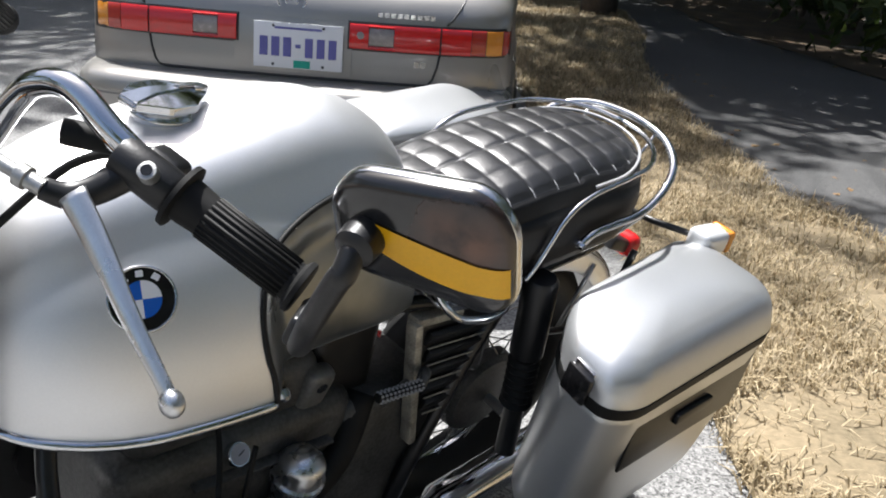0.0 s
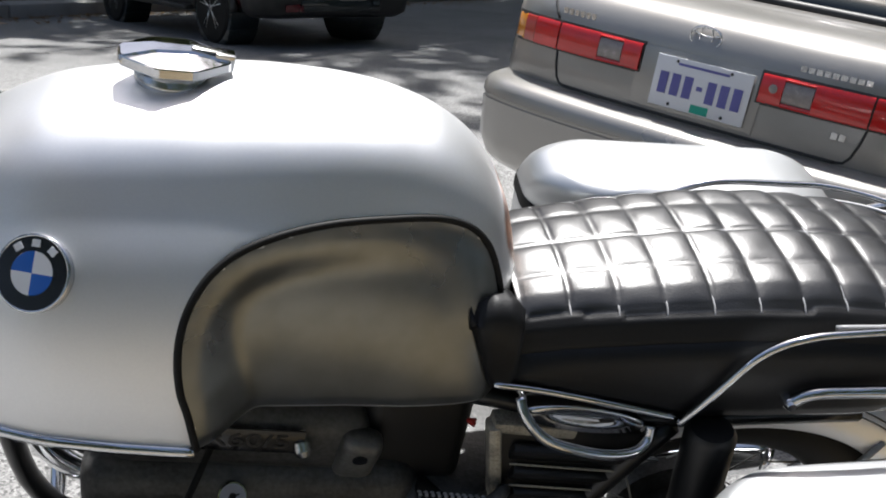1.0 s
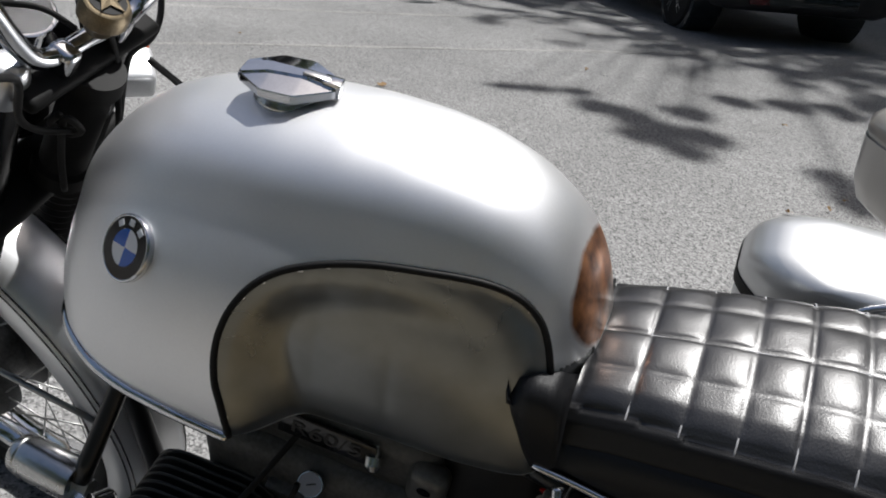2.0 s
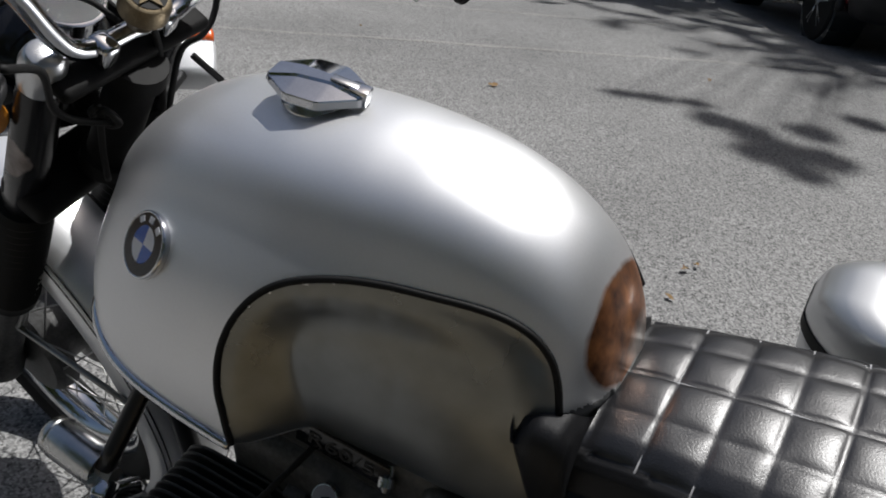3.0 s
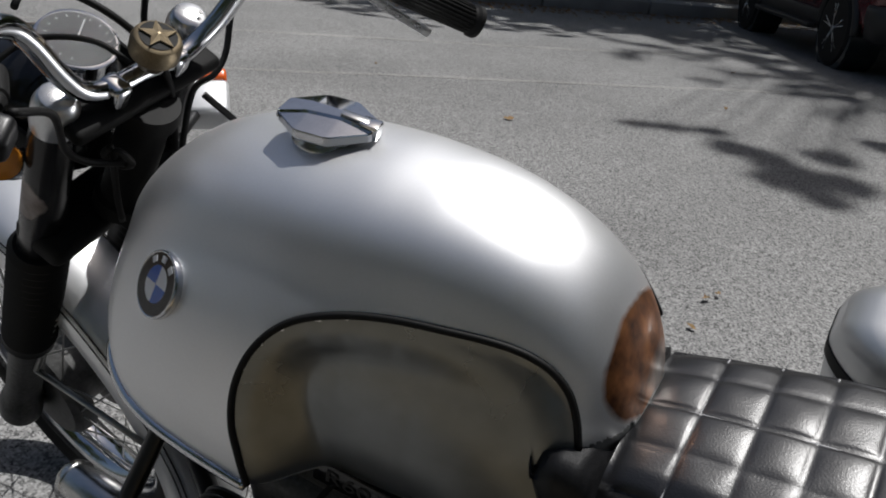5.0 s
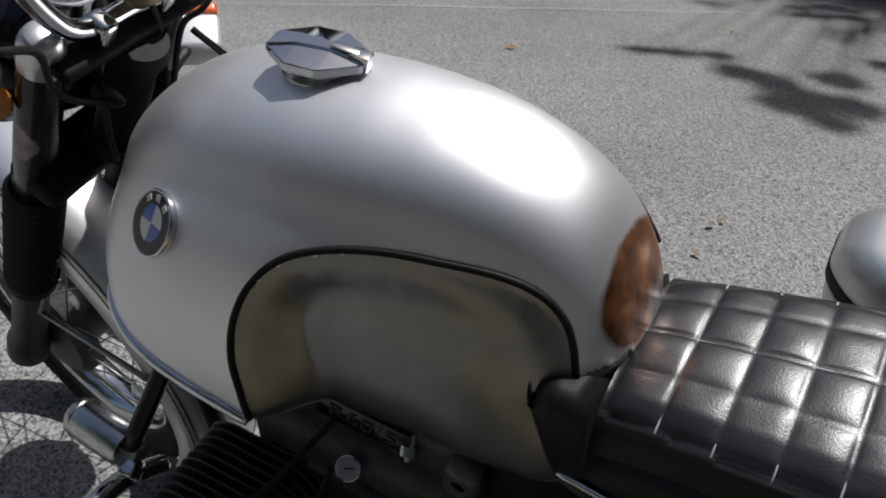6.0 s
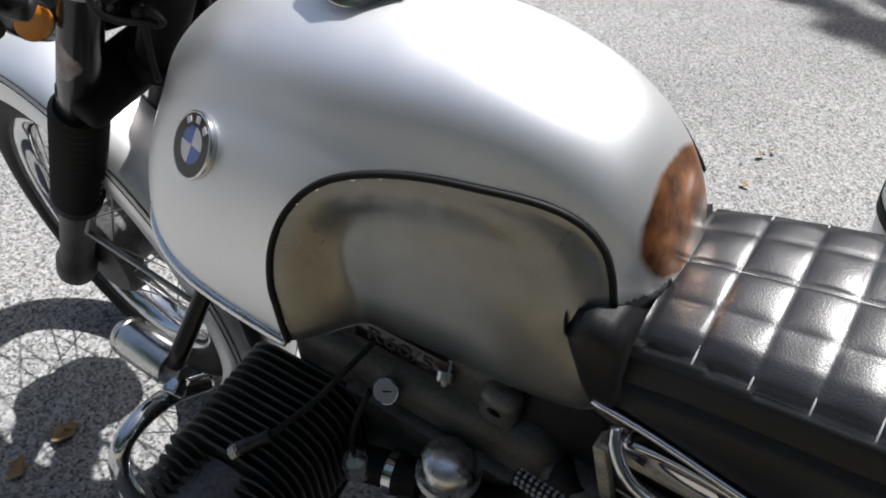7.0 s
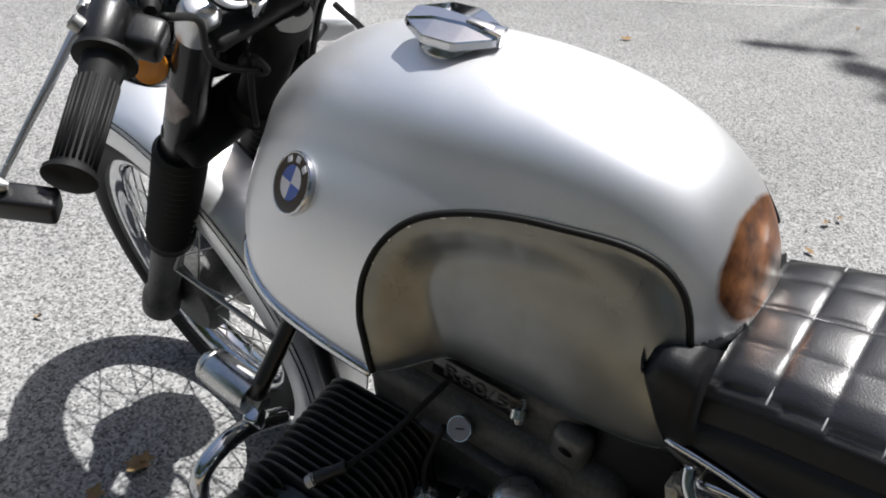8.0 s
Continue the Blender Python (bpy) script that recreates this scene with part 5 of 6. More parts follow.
lathe("lamp_nut", (0.296, -0.219, 0.512), (0.312, -0.220, 0.511), [(0, 0.0125), (1, 0.0125)], ALLOY, lampc, "", 6)
slab("lamp_clamp", (0.024, 0.03, 0.034), CHROME, bike, "", pose(0.302, -0.232, 0.492, 20, 0, 15), 0.006, 3)
tube("clutch_cable", [(0.575, -0.16, 0.60), (0.555, -0.18, 0.52), (0.555, -0.185, 0.46)], 0.004, RUBBER, bike, "", 8, 5)
lathe("cable_boot", (0.556, -0.185, 0.475), (0.556, -0.186, 0.43), [(0, 0.006), (0.2, 0.016), (0.5, 0.018), (0.6, 0.014), (1, 0.016)], SATIN_ALLOY, bike, "", 20)

slab("air_box", (0.13, 0.15, 0.24), SATIN_BLACK, bike, "black air box under the tank", pose(0.785, 0.005, 0.59), 0.02, 3)
# battery cover with its louvres
cov = outline_block("battery_cover", [(-0.095, 0.115), (0.085, 0.105), (0.07, 0.06), (0.0, -0.14), (-0.045, -0.14)], 0.02, SATIN_BLACK, bike, "black louvred battery cover with bare metal edges", pose(0.95, -0.118, 0.585), 0.004)
slab("cover_post", (0.016, 0.026, 0.26), BARE_METAL, cov, "scuffed bare metal edge", pose(-0.070, -0.006, -0.015, 0, -12, 0), 0.005, 2)
slab("cover_top", (0.10, 0.028, 0.016), BARE_METAL, cov, "", pose(-0.048, -0.002, 0.108, 0, 4, 0), 0.005, 2)
for k in range(5):
    lz = 0.072 - 0.034 * k
    xl, xr = -0.076 + 0.2 * (0.1 - lz), 0.064 - 0.36 * (0.06 - lz)
    slab("louvre", (xr - xl, 0.012, 0.026), SATIN_BLACK, cov, "", pose((xl + xr) / 2, -0.014, lz, 25, 4, 0), 0.003, 2)
    slab("louvre_edge", (xr - xl, 0.002, 0.003), BARE_METAL, cov, "", pose((xl + xr) / 2, -0.021, lz - 0.014, 0, 4, 0), 0.0006, 1)
    slab("chipped_edge", (0.003, 0.004, 0.02), PALE_RUBBER, cov, "", pose(xr + 0.008, -0.0125, lz, 0, 20, 0), 0.0008, 1)
# chrome lifting handle and tray under the seat
tray = put("chrome_tray", mesh_of("chrome_tray", *loft([[(0.95 + 0.075 * k * math.cos(2 * math.pi * i / 32), -0.125 - d, 0.722 + 0.018 * k * math.sin(2 * math.pi * i / 32) - 0.09 * 0.075 * k * math.cos(2 * math.pi * i / 32)) for i in range(32)]
           for k, d in ((1.0, -0.02), (1.0, 0.014), (0.93, 0.018), (0.5, 0.010), (0.1, 0.008))]), [CHROME]), bike, "polished chrome tray under the seat")
tube("lift_handle", [(0.868, -0.14, 0.752), (0.876, -0.155, 0.735), (0.90, -0.166, 0.715), (0.94, -0.168, 0.702), (0.98, -0.166, 0.694), (1.012, -0.16, 0.694), (1.028, -0.15, 0.702), (1.03, -0.142, 0.718)], 0.0065, CHROME, bike, "chrome lifting handle", 12, 6)
# kick-start pedal rubber
ped = lathe("kick_pedal", (0.776, -0.154, 0.604), (0.857, -0.163, 0.606), [(0, 0.0078), (1, 0.0078)], RUBBER, bike, "knobbed rubber kick-start pedal", 16)
for i in range(11):
    for j in range(8):
        a = 2 * math.pi * j / 8
        c = Vector((0.780 + 0.0073 * i, -0.1545 - 0.0008 * i, 0.604 + 0.0002 * i)) + 0.0082 * Vector((0, math.cos(a), math.sin(a)))
        slab("knob", (0.0038, 0.0038, 0.0038), PALE_RUBBER, ped, "", Matrix.Translation(c) @ pose(0, 0, 0, math.degrees(a), 0, 0), 0.0006, 1)
tube("kick_arm", [(0.857, -0.163, 0.606), (0.88, -0.145, 0.61), (0.872, -0.12, 0.57), (0.845, -0.10, 0.52)], 0.008, DARK_ALLOY, bike, "", 10, 5)
for k, (dx, dz) in enumerate(((0, 0), (0.004, 0.006), (-0.003, 0.010))):
    tube("red_wire", [(0.815 + dx, -0.06, 0.648 + dz), (0.83, -0.063, 0.638 + dz), (0.845 + dx, -0.062, 0.64), (0.856, -0.058, 0.636 - dz)], 0.0022, RED_WIRE, bike, "", 6, 5)
slab("tail_box", (0.16, 0.12, 0.07), SATIN_BLACK, bike, "", pose(1.40, 0, 0.75, 0, -8, 0), 0.02, 3)
slab("tail_lamp", (0.045, 0.085, 0.055), LENS_RED, bike, "red tail lamp", pose(1.60, 0, 0.60, 0, 20, 0), 0.02, 3)
slab("lamp_bracket", (0.08, 0.06, 0.03), SATIN_BLACK, bike, "", pose(1.56, 0, 0.61, 0, 20, 0), 0.008, 2)
tube("side_stand", [(0.45, -0.12, 0.22), (0.42, -0.22, 0.10), (0.40, -0.30, -0.085)], 0.012, BLACK, bike, "", 10, 4)


# the running gear stands truer than the tank and seat that sit on it
for names, turn in ((("front_wheel", "front_fender", "rear_wheel", "rear_fender", "fork_leg", "lower_yoke", "pannier", "fuel_tap", "down_tube", "side_stand", "silencer", "headlamp_ear"), 4.3),
                    (("cylinder", "cylinder_head", "oil_gauge", "auxiliary_lamp", "lamp_clamp", "bar_brace", "carburettor", "crash_bar", "exhaust_pipe", "engine_block", "clutch_cable", "cable_boot", "fuel_tap_lever"), 2.2)):
    askew = pose(0, 0, 1.03) @ pose(0, 0, 0, turn) @ pose(0, 0, -1.03)
    for o in bike.children:
        if o.name.split(".")[0] in names:
            o.matrix_basis = askew @ o.matrix_basis
# the front wheel is steered a little to the right
steer = pose(-0.115, 0, 0.325) @ pose(0, 0, 0, 0, 0, -8) @ pose(0.125, 0, -0.325)
askew = pose(0, 0, 1.03) @ pose(0, 0, 0, 4.3) @ pose(0, 0, -1.03)
for o in bike.children:
    if o.name.split(".")[0] in ("front_wheel", "front_fender"):
        o.matrix_basis = askew @ steer @ askew.inverted() @ o.matrix_basis


# ---- parked sedan ----
def build_sedan():
    car = thing("sedan", pose(-0.498, 2.895, -0.03, 0, -0.6, -3) @ Matrix.Diagonal((0.905, 0.905, 0.935, 1)), "dusty beige-grey sedan parked tail towards the motorcycle", "car")

    def plan(y0, w, front=4.35, n=14):
        """Plan outline: a bowed tail, rounded corners, near-straight flanks."""
        half = [(0.0, y0), (0.18, y0 + 0.002), (0.36, y0 + 0.009), (0.50, y0 + 0.022), (0.60, y0 + 0.04), (0.68, y0 + 0.066), (0.725, y0 + 0.11), (0.745, y0 + 0.20), (0.752, y0 + 0.42), (0.765, y0 + 0.9),
                (0.78, y0 + 1.6), (0.775, y0 + 2.9), (0.74, y0 + 3.8), (0.66, front - 0.15), (0.45, front), (0.0, front + 0.04)]
        half = [(x * w, y) for x, y in half]
        return half + [(-x, y) for x, y in half[-2:0:-1]]

    def shell(name, levels, mat, parent, label=""):
        rings = [[(x, y, z) for x, y in plan(y0, w)] for z, y0, w in levels]
        me = mesh_of(name, *loft(rings), [mat])
        me.set_sharp_from_angle(angle=radians(50))
        return put(name, me, parent, label)
    body = shell("body", [(0.40, 0.10, 0.96), (0.52, 0.03, 1.0), (0.72, 0.012, 1.0), (0.75, 0.006, 1.0), (0.80, 0.010, 1.0), (0.845, 0.016, 1.0), (0.93, 0.022, 1.0), (0.965, 0.032, 0.995), (0.995, 0.05, 0.985), (1.02, 0.075, 0.97), (1.04, 0.12, 0.95),
                          (1.052, 0.2, 0.92), (1.058, 0.35, 0.88)], CAR_PAINT, car, "beige-grey metallic body")
    bumper = shell("bumper", [(0.40, 0.05, 0.93), (0.425, -0.03, 0.965), (0.46, -0.075, 0.99), (0.52, -0.10, 1.01), (0.60, -0.105, 1.016), (0.648, -0.107, 1.018), (0.652, -0.102, 1.012), (0.66, -0.102, 1.012), (0.664, -0.108, 1.018), (0.69, -0.106, 1.018),
                              (0.708, -0.096, 1.012), (0.720, -0.075, 1.004), (0.728, -0.04, 0.992), (0.731, 0.01, 0.975)], CAR_PAINT, car, "beige-grey rear bumper with moulding line")
    # glasshouse
    def house(levels, mat, name):
        rings = []
        for z, y0, y1, w in levels:
            rings.append([(x, y, z) for x, y in rounded_rect(0, (y0 + y1) / 2, 2 * w, y1 - y0, 0.16, 6)])
        me = mesh_of(name, *loft(rings), [mat])
        return put(name, me, car)
    house([(1.05, 0.62, 3.15, 0.68), (1.12, 0.72, 3.0, 0.66), (1.36, 1.15, 2.45, 0.55)], GLASS_DARK, "window_band")
    house([(1.355, 1.10, 2.5, 0.555), (1.40, 1.25, 2.35, 0.52), (1.42, 1.45, 2.15, 0.44)], CAR_PAINT, "roof")
    for g in (-1, 1):
        tube("pillar", [(g * 0.70, 0.60, 1.045), (g * 0.66, 0.80, 1.16), (g * 0.56, 1.15, 1.37)], 0.045, CAR_PAINT, car, "", 10, 4)
    tube("window_trim", [(g * 0.63, 0.60, 1.065) for g in (-1, -0.5, 0, 0.5, 1)], 0.018, TRIM_BLACK, car, "", 8)

    def face_y(x, z):
        t = interp(z, [(0.72, 0.012), (0.75, 0.006), (0.80, 0.010), (0.845, 0.016), (0.93, 0.022), (0.965, 0.032), (0.995, 0.05)])
        return t + interp(abs(x), [(0, 0), (0.18, 0.002), (0.36, 0.009), (0.50, 0.022), (0.60, 0.04), (0.68, 0.066), (0.725, 0.11), (0.745, 0.20)])

    def on_face(name, x0, x1, z0, z1, mat, parent, proud=0.008, label="", slant=0.0, thick=0.02):
        """A piece that follows the bowed tail from x0 to x1."""
        xs = np.linspace(x0, x1, max(3, int(abs(x1 - x0) / 0.02)))
        rings = []
        for x in xs:
            s = slant * (x - x0)
            r = []
            for z, p in ((z0, -thick), (z0, proud * 0.6), (z0 + 0.006, proud), ((z0 + z1) / 2, proud * 1.15), (z1 - 0.006, proud), (z1, proud * 0.6), (z1, -thick)):
                zz = z + s
                r.append((x, face_y(x, zz) - p, zz))
            rings.append(r)
        me = mesh_of(name, *loft(rings), [mat])
        me.set_sharp_from_angle(angle=radians(40))
        return put(name, me, parent, label)
    for g in (-1, 1):
        lamp = on_face("tail_lamp", g * 0.185, g * 0.735, 0.838, 0.932, TRIM_BLACK, car, 0.006, "red and amber tail lamp cluster")
        on_face("red_lens", g * 0.192, g * 0.256, 0.845, 0.924, LENS_RED, lamp, 0.012)
        on_face("reverse_lens", g * 0.258, g * 0.340, 0.857, 0.913, REVERSE, lamp, 0.0125, "clear grey reversing lens")
        for z0, z1 in ((0.844, 0.8555), (0.9145, 0.925)):
            on_face("red_lens", g * 0.256, g * 0.342, z0, z1, LENS_RED, lamp, 0.012)
        on_face("red_lens", g * 0.342, g * 0.495, 0.843, 0.926, LENS_RED, lamp, 0.012)
        on_face("red_lens", g * 0.501, g * 0.600, 0.843, 0.926, LENS_RED, lamp, 0.012)
        on_face("red_lens", g * 0.602, g * 0.650, 0.844, 0.925, LENS_DEEP, lamp, 0.012)
        on_face("amber_lens", g * 0.652, g * (0.732 if g < 0 else 0.706), 0.845, 0.924, AMBER, lamp, 0.011, "amber turn lens")
        if g > 0:
            on_face("red_lens", 0.708, 0.732, 0.846, 0.923, LENS_DEEP, lamp, 0.011)
            lathe("marker", (0.228, face_y(0.228, 0.886) - 0.010, 0.888), (0.228, face_y(0.228, 0.886) - 0.0155, 0.888), [(0, 0.013), (0.7, 0.0125), (1, 0.008)], REVERSE, lamp, "", 18)
        # trunk gap: from the deck down past the lamp to the lower edge
        gap = [(g * 0.60, 0.20, 1.05), (g * 0.575, 0.12, 1.022)] + [(g * x, face_y(x, z) - 0.002, z) for x, z in ((0.555, 0.985), (0.53, 0.95), (0.515, 0.935))]
        tube("trunk_gap", gap, 0.004, TRIM_BLACK, car, "", 6)
        low = [(g * x, face_y(x, z) - 0.001, z) for x, z in ((0.497, 0.84), (0.49, 0.80), (0.477, 0.76), (0.462, 0.742), (0.44, 0.738))]
        tube("trunk_gap", low, 0.004, TRIM_BLACK, car, "", 6)
    tube("trunk_gap", [(x, face_y(x, 0.738) - 0.001, 0.738) for x in np.linspace(-0.44, 0.44, 40)], 0.005, TRIM_BLACK, car, "", 6)
    niche = on_face("plate_niche", -0.20, 0.20, 0.748, 0.925, CAR_PAINT, car, 0.004, "", 0, 0.01)
    plate = slab("licence_plate", (0.303, 0.004, 0.146), PLATE_WHITE, car, "white licence plate with blue characters", pose(0.02, 0.004, 0.838, -3, 0, 0), 0.0015)
    for k in range(6):
        x = -0.117 + 0.04 * k + (0.034 if k > 2 else 0)
        slab("character_bar", (0.027, 0.002, 0.062), PLATE_BLUE, plate, "", pose(x, -0.003, -0.004), 0)
    slab("character_bar", (0.018, 0.002, 0.012), PLATE_BLUE, plate, "", pose(0.0, -0.003, 0.0), 0)
    slab("character_bar", (0.16, 0.002, 0.007), PLATE_BLUE, plate, "", pose(0.0, -0.0025, 0.056), 0)
    slab("sticker", (0.056, 0.002, 0.024), STICKER, plate, "green validation sticker", pose(0.014, -0.003, -0.058), 0)
    for x in (-0.085, 0.085):
        for z in (0.062, -0.062):
            lathe("screw", (x, -0.002, z), (x, -0.0045, z), [(0, 0.005), (1, 0.004)], TRIM_BLACK, plate, "", 10)
    # plain badge shapes
    tube("badge", [(-0.01 + 0.048 * math.cos(a), face_y(0, 0.975) - 0.004, 0.978 + 0.031 * math.sin(a)) for a in np.linspace(0, 2 * math.pi, 33)], 0.0035, CHROME, car, "plain chrome oval badge", 6)
    tube("badge", [(-0.01 + 0.020 * math.cos(a), face_y(0, 0.98) - 0.004, 0.98 + 0.028 * math.sin(a)) for a in np.linspace(0, 2 * math.pi, 33)], 0.0028, CHROME, car, "", 6)
    tube("badge", [(-0.01 + 0.040 * math.cos(a), face_y(0, 0.99) - 0.004, 0.992 + 0.012 * math.sin(a)) for a in np.linspace(0, 2 * math.pi, 33)], 0.0028, CHROME, car, "", 6)
    for k in range(6):
        x = -0.50 + 0.022 * k
        slab("badge_bar", (0.015, 0.003, 0.018), WORN_CHROME, car, "", pose(x, face_y(x, 0.965) - 0.002, 0.962, 0, 0, -8), 0)
    for k in range(9):
        x = 0.29 + 0.022 * k
        slab("badge_bar", (0.016, 0.003, 0.015), WORN_CHROME, car, "", pose(x, face_y(x, 0.955) - 0.002, 0.955, 0, 0, 8), 0)
    for k in range(2):
        x = 0.42 + 0.022 * k
        slab("badge_bar", (0.016, 0.003, 0.018), WORN_CHROME, car, "", pose(x, face_y(x, 0.805) - 0.002, 0.805, 0, 0, 8), 0)
    for g in (-1, 1):
        for y in (1.0, 3.55):
            wh = lathe("wheel", (g * 0.80, y, 0.315), (g * 0.60, y, 0.315), [(0, 0.20), (0.03, 0.29), (0.12, 0.315), (0.88, 0.315), (0.97, 0.29), (1, 0.2)], RUBBER, car, "", 36)
            lathe("rim", (g * 0.802, y, 0.315), (g * 0.76, y, 0.315), [(0, 0.05), (0.3, 0.19), (1, 0.2)], ALLOY, wh, "", 28)
    lathe("tailpipe", (0.45, 0.02, 0.30), (0.45, 0.3, 0.30), [(0, 0.028), (1, 0.028)], DARK_ALLOY, car, "", 16)
    slab("underside", (1.3, 3.9, 0.12), TRIM_BLACK, car, "", pose(0, 2.2, 0.30), 0.03)
    return car


sedan = build_sedan()


# ---- dark vehicle across the street ----
def build_suv():
    m = pose(-5.37, 6.56, -0.40, -7.3, -2.2, 74) @ Matrix.Scale(0.82, 4)
    suv = thing("parked_suv", m, "dark maroon sport utility vehicle in the shade across the street", "car")
    # x across, y: its length, front axle at y = 0, nose towards minus y
    def ring(z, w, y0, y1, r=0.25):
        return [(x, y, z) for x, y in rounded_rect(0, (y0 + y1) / 2, 2 * w, y1 - y0, r, 6)]
    body = put("body", mesh_of("body", *loft([ring(0.36, 0.84, -0.70, 3.45), ring(0.46, 0.885, -0.80, 3.5), ring(0.62, 0.90, -0.83, 3.55), ring(0.85, 0.91, -0.84, 3.55), ring(0.96, 0.90, -0.80, 3.52), ring(1.03, 0.88, -0.68, 3.5),
                                             ring(1.07, 0.83, -0.50, 3.46), ring(1.09, 0.74, 0.35, 3.42)]), [MAROON]), suv, "dark maroon body")
    put("window_band", mesh_of("window_band", *loft([ring(1.06, 0.82, 0.5, 3.44), ring(1.12, 0.80, 0.62, 3.42), ring(1.5, 0.70, 1.15, 3.2), ring(1.56, 0.66, 1.3, 3.1)]), [GLASS_DARK]), suv)
    put("roof", mesh_of("roof", *loft([ring(1.555, 0.68, 1.28, 3.14), ring(1.59, 0.67, 1.33, 3.1), ring(1.62, 0.58, 1.5, 2.95), ring(1.63, 0.3, 1.8, 2.6)]), [MAROON]), suv, "dark maroon roof")
    put("bumper", mesh_of("bumper", *loft([ring(0.30, 0.80, -0.84, -0.45, 0.16), ring(0.35, 0.88, -0.92, -0.43, 0.2), ring(0.50, 0.915, -0.95, -0.42, 0.22), ring(0.58, 0.915, -0.94, -0.42, 0.22), ring(0.63, 0.90, -0.90, -0.42, 0.2)]), [TRIM_BLACK]), suv,
        "black plastic bumper")
    slab("air_intake", (0.9, 0.02, 0.10), GLASS_DARK, suv, "", pose(0, -0.945, 0.42), 0.008)
    slab("tow_flap", (0.20, 0.02, 0.07), MAROON, suv, "", pose(-0.52, -0.945, 0.40), 0.008)
    grille = slab("grille", (1.0, 0.03, 0.20), TRIM_BLACK, suv, "dark grille with thin bright slats", pose(0, -0.845, 0.80, -4), 0.012)
    for k in range(5):
        slab("slat", (0.94, 0.014, 0.012), ALLOY, grille, "", pose(0, -0.018, -0.072 + 0.036 * k), 0.003, 1)
    slab("licence_plate", (0.30, 0.012, 0.16), REVERSE, suv, "pale licence plate", pose(0.12, -0.957, 0.55), 0.003)
    for y0, y1 in ((-0.42, 0.42), (2.23, 3.07)):
        for g in (-1, 1):
            arch = [(g * 0.895, (y0 + y1) / 2 + 0.43 * math.cos(math.pi * k / 14), 0.34 + 0.43 * math.sin(math.pi * k / 14)) for k in range(15)]
            tube("wheel_arch", arch, 0.04, TRIM_BLACK, body, "", 8, 2, flat=0.8)
            lathe("wheel_well", (g * 0.60, (y0 + y1) / 2, 0.35), (g * 0.905, (y0 + y1) / 2, 0.35), [(0, 0.40), (1, 0.41)], GLASS_DARK, body, "", 28)
    for g in (-1, 1):
        lamp = slab("headlamp", (0.30, 0.10, 0.13), REVERSE, suv, "clear headlamp", pose(g * 0.68, -0.80, 0.80, -6, 0, g * 12), 0.03, 3)
        slab("surround", (0.33, 0.08, 0.16), TRIM_BLACK, lamp, "", pose(0, 0.02, 0), 0.03, 2)
        slab("fog_lamp", (0.17, 0.03, 0.06), REVERSE, suv, "clear fog lamp", pose(g * 0.62, -0.935, 0.53, 0, 0, g * 8), 0.01)
        slab("sill", (0.05, 1.85, 0.16), TRIM_BLACK, suv, "", pose(g * 0.89, 1.32, 0.40), 0.02)
        slab("running_board", (0.12, 1.7, 0.05), TRIM_BLACK, suv, "", pose(g * 0.94, 1.3, 0.32), 0.015)
        mirror = slab("wing_mirror", (0.20, 0.12, 0.15), MAROON, suv, "", pose(g * 0.98, 0.72, 1.13), 0.04, 3)
        slab("mirror_glass", (0.16, 0.004, 0.11), GLASS_DARK, mirror, "", pose(0, 0.06, 0), 0.002, 1)
        for y in (0.62, 1.62, 2.55):
            slab("door_gap", (0.004, 0.008, 0.52), TRIM_BLACK, body, "", pose(g * 0.9085, y, 0.76), 0, 1)
        for y in (1.45, 2.45):
            slab("door_handle", (0.03, 0.17, 0.025), MAROON, body, "", pose(g * 0.92, y, 0.92), 0.008)
        for y in (0, 2.65):
            wh = lathe("wheel", (g * 0.93, y, 0.35), (g * 0.70, y, 0.35), [(0, 0.24), (0.03, 0.325), (0.12, 0.35), (0.88, 0.35), (0.97, 0.32), (1, 0.2)], RUBBER, suv, "", 36)
            lathe("rim", (g * 0.925, y, 0.35), (g * 0.86, y, 0.35), [(0, 0.245), (0.1, 0.25), (0.2, 0.232), (0.9, 0.22), (1, 0.0)], DARK_ALLOY, wh, "", 28)
            lathe("hub", (g * 0.935, y, 0.35), (g * 0.88, y, 0.35), [(0, 0.03), (0.2, 0.038), (1, 0.05)], SATIN_ALLOY, wh, "", 16)
            for k in range(5):
                a = 2 * math.pi * k / 5 + 0.3
                for da in (-0.13, 0.13):
                    tube("spoke", [(g * 0.915, y + 0.04 * math.cos(a), 0.35 + 0.04 * math.sin(a)), (g * 0.918, y + 0.232 * math.cos(a + da), 0.35 + 0.232 * math.sin(a + da))], [0.018, 0.014], SATIN_ALLOY, wh, "", 6)
    return suv


suv = build_suv()


# ---- trees and undergrowth ----
def leaf_cloud(centres, n, size, rnd):
    """Leaves as small folded blades scattered through clumps."""
    verts, faces = [], []
    for _ in range(n):
        c, r = rnd.choice(centres)
        d = Vector((rnd.gauss(0, 1), rnd.gauss(0, 1), rnd.gauss(0, 0.8)))
        p = Vector(c) + d.normalized() * r * rnd.random() ** 0.45
        s = size * rnd.uniform(0.6, 1.4)
        q = Euler((rnd.uniform(-1.2, 1.2), rnd.uniform(-1.2, 1.2), rnd.uniform(0, 6.28))).to_matrix()
        i = len(verts)
        for v in ((-s, 0, 0), (0, -s * 0.42, s * 0.12), (s, 0, 0), (0, s * 0.42, s * 0.12)):
            verts.append(p + q @ Vector(v))
        faces += [(i, i + 1, i + 2), (i, i + 2, i + 3)]
    return verts, faces


